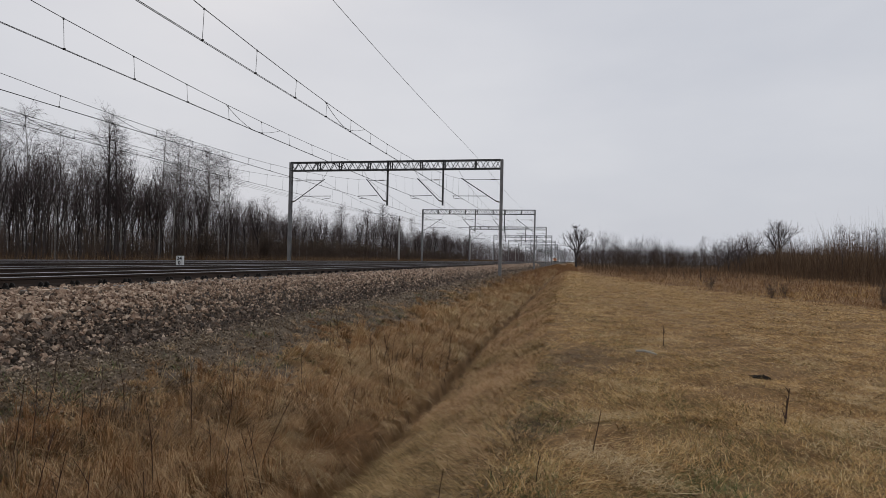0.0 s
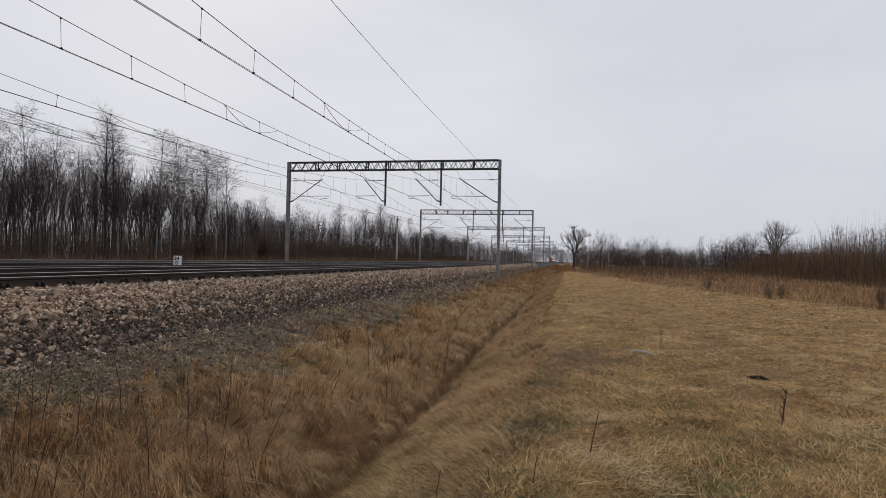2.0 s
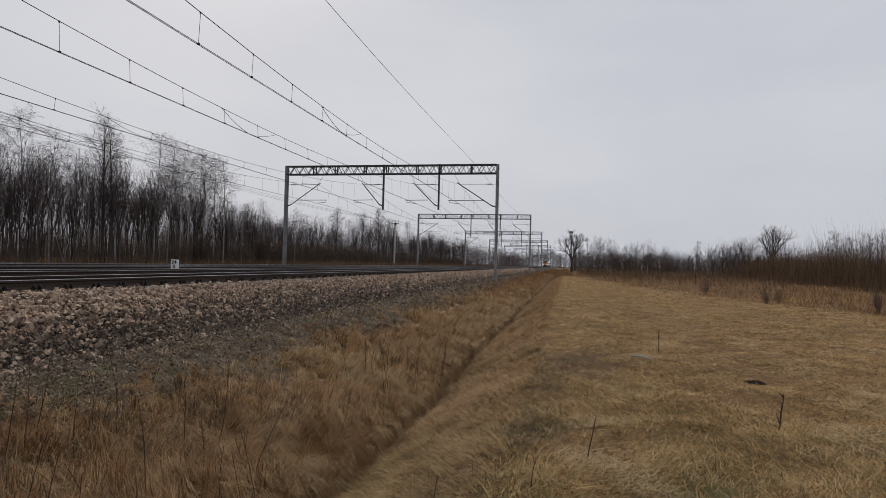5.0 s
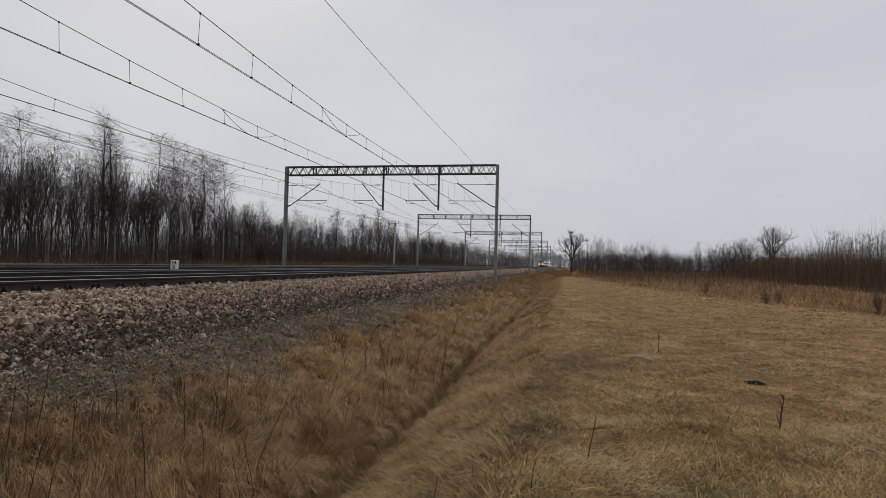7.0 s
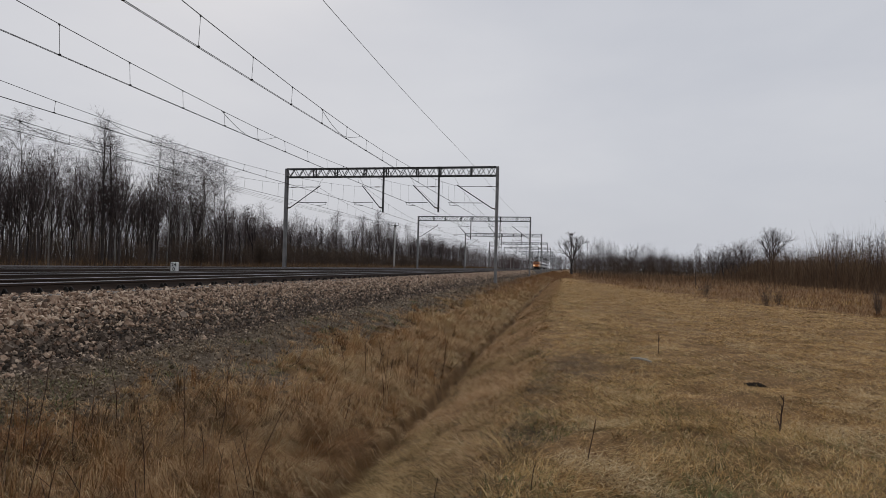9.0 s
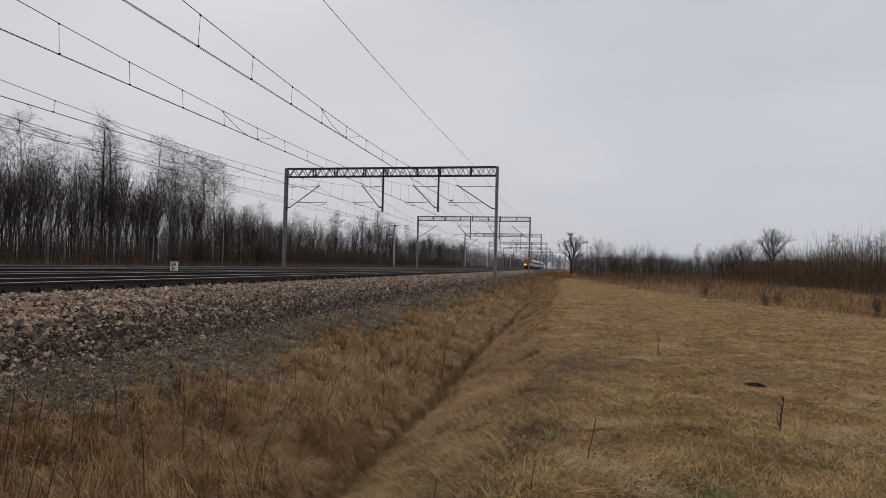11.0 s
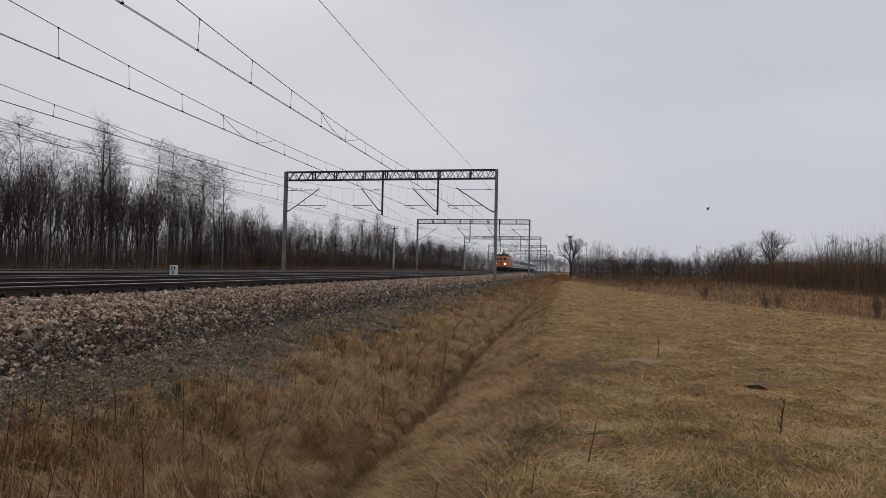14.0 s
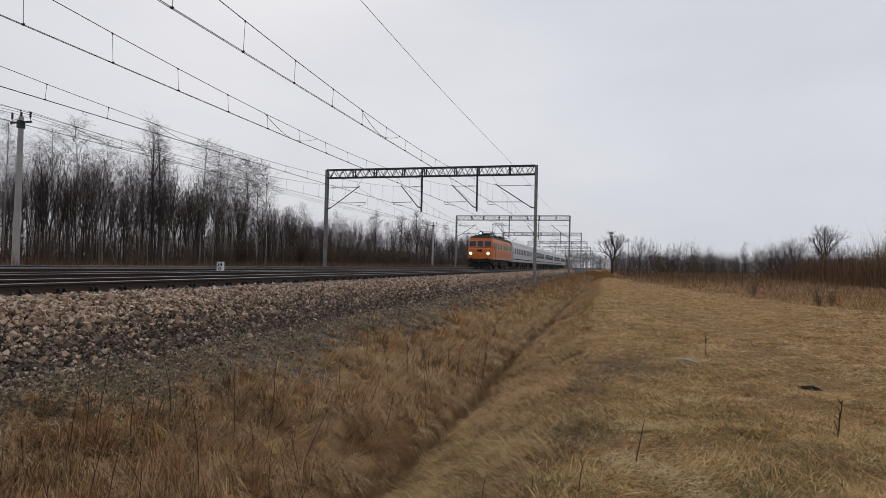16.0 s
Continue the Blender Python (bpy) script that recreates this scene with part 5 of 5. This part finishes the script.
def stand(name, n, place, height, label, twig_n=26, mat=M_TWIG, seed=9, w=0.04, limbs=0.2, low=0.25, stem=0.5, canopy=None):
    """Many far trees in one mesh: thin stems with twigs of single triangles."""
    r = np.random.default_rng(seed)
    x, y = place(r, n)
    h = height(r, n) * (1 + 0.13 * np.sin(x * 0.21 + 1) * np.sin(x * 0.083 + y * 0.02))
    if canopy is not None:
        h = h * canopy(x, y)
    z = ground_z(x, y)
    base = np.stack([x, y, z], -1)
    lean = np.stack([r.normal(0, 0.04, n), r.normal(0, 0.04, n), np.ones(n)], -1)
    top = base + lean * h[:, None]
    ww = (w * h / 9)[:, None]
    sx = np.stack([np.full(n, 1.0), np.zeros(n), np.zeros(n)], -1) * ww
    sy = np.stack([np.zeros(n), np.full(n, 1.0), np.zeros(n)], -1) * ww
    v = [base - sx * stem, base + sx * stem, top, base - sy * stem, base + sy * stem, top]
    tri = [np.stack(v, 1).reshape(-1, 3)]
    for k in range(twig_n):
        u = r.uniform(low, 1.0, n)[:, None]
        p = base + lean * h[:, None] * u
        d = np.stack([r.normal(0, 1, n), r.normal(0, 1, n), r.uniform(0.2, 1.6, n)], -1)
        d /= np.linalg.norm(d, axis=1)[:, None]
        q = p + d * (h * limbs * r.uniform(0.4, 1.1, n))[:, None] * (0.35 + 0.8 * np.sin(np.pi * u ** 1.4))
        s = np.cross(d, np.array([0.3, 0.5, 0.8])) * ww * 0.35
        tri.append(np.stack([p - s, p + s, q], 1).reshape(-1, 3))
        p2 = p + (q - p) * r.uniform(0.3, 0.8, n)[:, None]
        d2 = d + r.normal(0, 0.7, (n, 3))
        tri.append(np.stack([p2 - s * 0.7, p2 + s * 0.7, p2 + d2 * (h * limbs * 0.4)[:, None]], 1).reshape(-1, 3))
    verts = np.concatenate(tri)
    faces = np.arange(len(verts)).reshape(-1, 3)
    ob = new(name, np_mesh(name, verts, faces, mat))
    return tagged(ob, label, "woodland", kind="stuff")


def trackside_canopy(x, y):
    """The wood's height along the line: taller at its near end, low in the clearing."""
    return np.interp(y, [10, 36, 42, 62, 66, 80, 95, 120], [1.06, 1.06, 0.96, 0.96, 0.8, 0.78, 0.9, 1.05])


stand("wood_interior", 2700, lambda r, n: (r.uniform(-84, -44, n), r.uniform(5, 260, n)), lambda r, n: r.uniform(6.0, 10.2, n), "dense bare stems deep in the wood", 28, M_TWIG, 9, 0.03, 0.15, 0.25, canopy=trackside_canopy)
stand("wood_middle", 1300, lambda r, n: (r.uniform(-62, -40, n), 5 + 150 * r.random(n) ** 1.3), lambda r, n: r.uniform(4.5, 8.0, n), "bare stems in the middle of the wood", 28, M_TWIG, 29, 0.035, 0.17, 0.05, canopy=trackside_canopy)
stand("deep_wood", 2400, lambda r, n: (r.uniform(-150, -88, n), r.uniform(20, 330, n)), lambda r, n: r.uniform(4.5, 8.5, n), "dark mass of the wood's far side", 12, M_SHRUB, 39, 0.2, 0.3, 0.0)
stand("wood_floor_scrub", 3600, lambda r, n: (r.uniform(-90, -52, n), r.uniform(5, 260, n)), lambda r, n: r.uniform(2.5, 6.0, n), "bare scrub on the wood floor", 13, M_SHRUB, 19, 0.14, 0.3, 0.0)
stand("undergrowth", 6200, lambda r, n: (r.uniform(-56, -35.5, n), 4 + 250 * r.random(n) ** 1.25), lambda r, n: r.uniform(1.0, 4.4, n), "dense dark undergrowth of bare saplings", 13, M_SHRUB, 10, 0.07, 0.3, 0.0)
stand("far_wood_by_line", 2600, lambda r, n: (-36 - 26 * r.random(n), 190 + 520 * r.random(n) ** 1.5), lambda r, n: r.uniform(7.5, 12.0, n), "bare woodland receding along the line", 24, M_TWIG, 12, 0.06, 0.2, 0.02, 0.4)
stand("meadow_end_wood", 420, lambda r, n: (r.uniform(4, 80, n), r.uniform(225, 275, n)), lambda r, n: r.uniform(4.0, 11.0, n), "bare wood closing the far end of the meadow", 60, M_TWIG, 13, 0.06, 0.3, 0.1, 0.6, canopy=lambda x, y: np.interp(x, [4, 25, 45, 60], [1.25, 1.1, 0.85, 1.0]))
stand("meadow_end_scrub", 2400, lambda r, n: (r.uniform(2.5, 110, n), r.uniform(198, 240, n)), lambda r, n: 1.6 + 4.6 * r.random(n) ** 1.7, "brown scrub before the far wood", 24, M_SHRUB, 14, 0.13, 0.42, 0.0, 0.3)
stand("distant_wood", 1800, lambda r, n: (r.uniform(-60, 520, n), r.uniform(560, 700, n)), lambda r, n: r.uniform(8, 16, n), "distant woodland on the horizon", 22, M_TWIG, 15, 0.24, 0.4, 0.0, 0.25)
stand("side_wood", 1300, lambda r, n: (r.uniform(50, 110, n), r.uniform(110, 215, n)), lambda r, n: r.uniform(3.5, 7.5, n), "bare scrub wood behind the thicket", 26, M_TWIG, 16, 0.06, 0.28, 0.03)


# trees standing free
LONE = forked_meshes("lone_tree", 12.4, 0.36, 504, first=0.2, levels=7, angle=0.56, up=0.1, keep=0.8, w=0.014)
ROUND = forked_meshes("round_tree", 13.0, 0.3, 509, first=0.24, levels=8, angle=0.58, up=0.1, keep=0.8, w=0.012)
OAKS = [forked_meshes("hedge_tree", 9.4, 0.16, 513 + k, first=0.12, levels=7, angle=0.62, up=0.08, keep=0.82, w=0.014) for k in range(4)]
plant("lone_tree", LONE, ("trunk", "crown"), on_ground(1.9, 165, 0.6), "tall leafless tree beside the track at the meadow's end", "tree")
plant("round_tree", ROUND, ("trunk", "crown"), on_ground(47.5, 150, 1.0), "round-crowned leafless tree above the thicket", "tree")
for x, y, s in ((40, 152, 1.12), (43.5, 156, 1.22), (37, 160, 0.95), (41.8, 162, 1.1), (38.6, 157, 0.9), (45.2, 165, 1.05), (51.5, 152, 1.0), (55, 140, 0.85), (7, 190, 0.85), (12, 205, 0.9), (17, 210, 0.85), (25, 200, 0.8), (39, 215, 0.95), (21, 215, 0.8), (4.5, 178, 0.75), (9.5, 186, 0.7), (30, 195, 0.62), (47, 172, 0.8), (34, 178, 0.7), (52, 165, 0.75)):
    plant("hedge_tree", OAKS[int(x) % 4], ("trunk", "crown"), on_ground(x, y, x * 1.7, s), "small bare tree in a hedgerow", "tree", "hedgerow trees")
SAPLING = tree_meshes("sapling", 6.0, 0.035, 510, spread=0.16, n_limbs=16, first=0.35, twigs=5, wtw=0.012)
for k in range(26):
    y = rd.uniform(62, 95)
    x = 31 + (y - 62) * 0.13 + rd.uniform(0, 9)
    plant("tall_sapling", SAPLING, ("trunk", "crown"), on_ground(x, y, rd.uniform(0, 6.28), rd.uniform(0.7, 1.25)), "thin bare sapling above the reddish thicket", "sapling", "saplings in the thicket")
plant("tall_sapling", SAPLING, ("trunk", "crown"), on_ground(13.2, 64.5, 0, 0.74), "single thin sapling in the rank grass", "sapling")

def build_nest(x, y, z):
    """A ball of crossed sticks."""
    rd2 = random.Random(31)
    b = Build()
    for k in range(70):
        a, e = rd2.uniform(0, 6.28), rd2.uniform(-1, 1)
        p = Vector((math.cos(a), math.sin(a), e * 0.8)) * rd2.uniform(0.2, 0.42)
        d = Vector((rd2.uniform(-1, 1), rd2.uniform(-1, 1), rd2.uniform(-0.4, 0.4))).normalized() * 0.3
        b.beam(p - d, p + d, 0.03, 0.03)
    t = thing("bird_nest", "dark ball of sticks high in the lone tree", "nest", at=pose(x, y, z))
    part("sticks", b, M_BARK, t)


build_nest(1.6, 164.8, 11.0)

# ---------------------------------------------------------------- small things
def writing(body, size, mat, parent, m, name="number"):
    cu = bpy.data.curves.new("writing", "FONT")
    cu.body, cu.size, cu.align_x, cu.align_y, cu.extrude, cu.offset = body, size, "CENTER", "CENTER", 0.002, 0.006
    tmp = bpy.data.objects.new("writing", cu)
    scene.collection.objects.link(tmp)
    me = bpy.data.meshes.new_from_object(tmp.evaluated_get(bpy.context.evaluated_depsgraph_get()))
    bpy.data.objects.remove(tmp)
    me.materials.clear()
    me.materials.append(mat)
    ob = new(name, me)
    ob.parent = parent
    ob.matrix_local = m
    return ob


def build_km_stone():
    t = thing("kilometre_stone", "white painted kilometre stone lettered in black", "kilometre marker", at=pose(-16.0, 21.85, 0.97, 0, 0, 20))
    part("stone", Build().box(-0.13, 0.13, -0.09, 0.16, -0.1, 0.47, bevel=0.02), M_WHITE, t)
    writing("24", 0.2, M_BLACK, t, pose(0, -0.094, 0.36, 90))
    writing("0", 0.2, M_BLACK, t, pose(0, -0.094, 0.17, 90))
    return t


build_km_stone()

M_STALK = material("red_brown_stalk", [(0.035, 0.02, 0.015), (0.09, 0.05, 0.035)], 0.85, scale=6, fine=60)
M_PALE_WOOD = material("bleached_wood", [(0.3, 0.27, 0.22), (0.5, 0.47, 0.4)], 0.9, scale=6, fine=60)
M_EARTH = material("dark_earth", [(0.015, 0.012, 0.01), (0.045, 0.035, 0.027)], 0.95, scale=10, fine=60, bump=0.8)


def stalk(x, y, h, seed, label, thick=0.006, fork=4, lean=0.15, name="weed_stalk", group="dead weed stalks"):
    rd2 = random.Random(seed)
    t = thing(name, label, "plant stalk", group, at=Matrix.Translation((x, y, float(ground_z(x, y)))))
    az = rd2.uniform(0, 6.28)
    pts, p = [], Vector((0, 0, -0.04))
    d = Vector((math.cos(az) * lean, math.sin(az) * lean, 1)).normalized()
    for k in range(6):
        pts.append(p.copy())
        d = (d + Vector((rd2.uniform(-1, 1), rd2.uniform(-1, 1), 0)) * 0.12).normalized()
        p = p + d * h / 5
    part("stem", Build().tube(pts, [thick * (1 - 0.13 * k) for k in range(6)], n=5), M_STALK, t)
    for k in range(fork):
        u = rd2.uniform(1.2, 4.8)
        a = pts[int(u)].lerp(pts[int(u) + 1], u % 1)
        e = Vector((rd2.uniform(-1, 1), rd2.uniform(-1, 1), rd2.uniform(0.5, 1.5))).normalized() * h * rd2.uniform(0.12, 0.28)
        part("twig", Build().tube([a, a + e * 0.5 + Vector((0, 0, 0.01)), a + e], [thick * 0.5, thick * 0.4, thick * 0.2], n=4), M_STALK, t)
    return t


stalk(2.08, 6.35, 0.42, 1, "forked dark dead sapling stem in mown grass", 0.011, 6, 0.25, "dead_sapling", "")
stalk(0.2, 5.0, 0.42, 2, "single thin dark stalk in mown grass", 0.006, 2)
stalk(1.75, 11.6, 0.45, 3, "thin curved dead stalk in mown grass", 0.008, 3, 0.3)
rd3 = random.Random(77)
for k in range(60):
    y = 2.6 + 14 * rd3.random() ** 1.6
    x = rd3.uniform(-5.0, -2.4)
    stalk(x, y, rd3.uniform(0.5, 1.05), 100 + k, "tall dark dead weed stalk in the ditch grass", 0.005, rd3.randint(1, 5), 0.2)
stalk(-0.75, 3.5, 0.5, 5, "tall dark dead weed stalk in the ditch grass", 0.005, 4, 0.2)
stalk(-0.2, 4.1, 0.3, 6, "tall dark dead weed stalk in the ditch grass", 0.004, 2, 0.2)


def build_branch(x, y, turn):
    t = thing("fallen_stick", "bleached grey stick lying on the mown grass", "stick", at=Matrix.Translation((x, y, float(ground_z(x, y)) + 0.03)) @ Matrix.Rotation(turn, 4, "Z"))
    part("stick", Build().tube([(-0.17, 0, 0.02), (-0.05, 0.012, 0.035), (0.08, -0.01, 0.025), (0.18, 0.01, 0.0)], [0.016, 0.022, 0.02, 0.01], n=7), M_PALE_WOOD, t)
    part("bark", Build().tube([(0.02, 0.0, 0.035), (0.1, 0.05, 0.05)], [0.01, 0.004], n=5), M_PALE_WOOD, t)


build_branch(1.29, 10.4, -0.5)


def build_clod(x, y, s, seed):
    r = np.random.default_rng(seed)
    t = thing("earth_mound", "small dark mound of turned earth in grass", "earth mound", "molehills", at=Matrix.Translation((x, y, float(ground_z(x, y)))))
    n = 60
    ang, rad = r.uniform(0, 6.28, n), np.sqrt(r.random(n)) * s
    cc = np.stack([np.cos(ang) * rad, np.sin(ang) * rad * 0.7, 0.025 * (1 - (rad / s) ** 2)], -1)
    o = new("clods", stones_mesh("clods", cc, r.uniform(0.02, 0.055, n), M_EARTH))
    o.parent = t


build_clod(2.63, 8.95, 0.14, 3)

# shrubs in the rank grass on the right
for x, y, s in ((9.6, 31, 0.36), (10.6, 32.5, 0.3), (12.5, 27, 0.4), (16, 33, 0.5), (15.2, 24.5, 0.45), (8.8, 40, 0.42)):
    plant("shrub", SHRUBS[int(x) % 5], ("stem_clump", "brushwood"), on_ground(x, y, x, s), "low bare brown shrub in rank grass", "shrub", "meadow shrubs")

# the three hundred stones seen nearest on the shoulder
for i in picked:
    me = stones_mesh("stone", np.zeros((1, 3)), sizes_all[i:i + 1], M_STONE_NEW if fresh_all[i] else M_STONE_OLD)
    o = new("stone", me)
    o.parent = ballast
    o.location = centres_all[i]


def build_bird():
    t = thing("bird", "small black bird with spread wings", "bird", at=pose(-40, 123, 11.5))
    part("body", Build().tube([(0, -0.2, 0), (0, -0.1, 0.01), (0, 0.05, 0.02), (0, 0.16, 0.03), (0, 0.24, 0.02)], [0.02, 0.05, 0.065, 0.045, 0.008], n=8), M_BLACK, t)
    wings = []
    for s in (-1, 1):
        w = part("wing", Build().add([(0, -0.08, 0), (0, 0.08, 0), (s * 0.22, 0.1, 0.01), (s * 0.4, -0.02, 0), (s * 0.2, -0.1, 0), (0, 0, 0.025), (s * 0.2, 0.0, 0.025)],
                                     [(0, 4, 6, 5), (4, 3, 6), (3, 2, 6), (2, 1, 5, 6), (0, 1, 2, 3, 4)]), M_BLACK, t)
        wings.append(w)
    return t, wings


BIRD, WINGS = build_bird()


# ---------------------------------------------------------------- what moves
def motions():
    speed, at_end = 31.8, 63.6
    cars = [(LOCO, 0.0)] + [(c, 14.75 + COACH_LENGTH * k) for k, c in enumerate(COACHES)]
    for car, back in cars:
        walk(car, [(t, pose(TRACKS[1], at_end + speed * (16.0 - t) + back, RAIL_Z)) for t in (0.0, 4.0, 8.0, 12.0, 16.0)])
    flight = [(0.0, -40, 123, 11.6), (9.8, -40, 123, 11.6), (11.0, -15.5, 80, 10.6), (12.0, -4.2, 75, 9.9), (13.0, 6.0, 75, 9.6), (14.0, 16.8, 75, 9.5), (15.3, 29.7, 75, 10.1), (16.0, 36.5, 75, 10.8)]
    walk(BIRD, [(t, pose(x, y, z, 0, 0, -90)) for t, x, y, z in flight])
    for s, wing in zip((-1, 1), WINGS):
        rows = [(0.0, pose(0, 0, 0, 0, s * 20, 0)), (10.0, pose(0, 0, 0, 0, s * 20, 0))]
        for k in range(1, 38):
            rows.append((10.0 + k * 0.16, pose(0, 0, 0, 0, s * (35 if k % 2 else -30), 0)))
        rows.append((16.0, pose(0, 0, 0, 0, s * 10, 0)))
        walk(wing, rows)


motions()
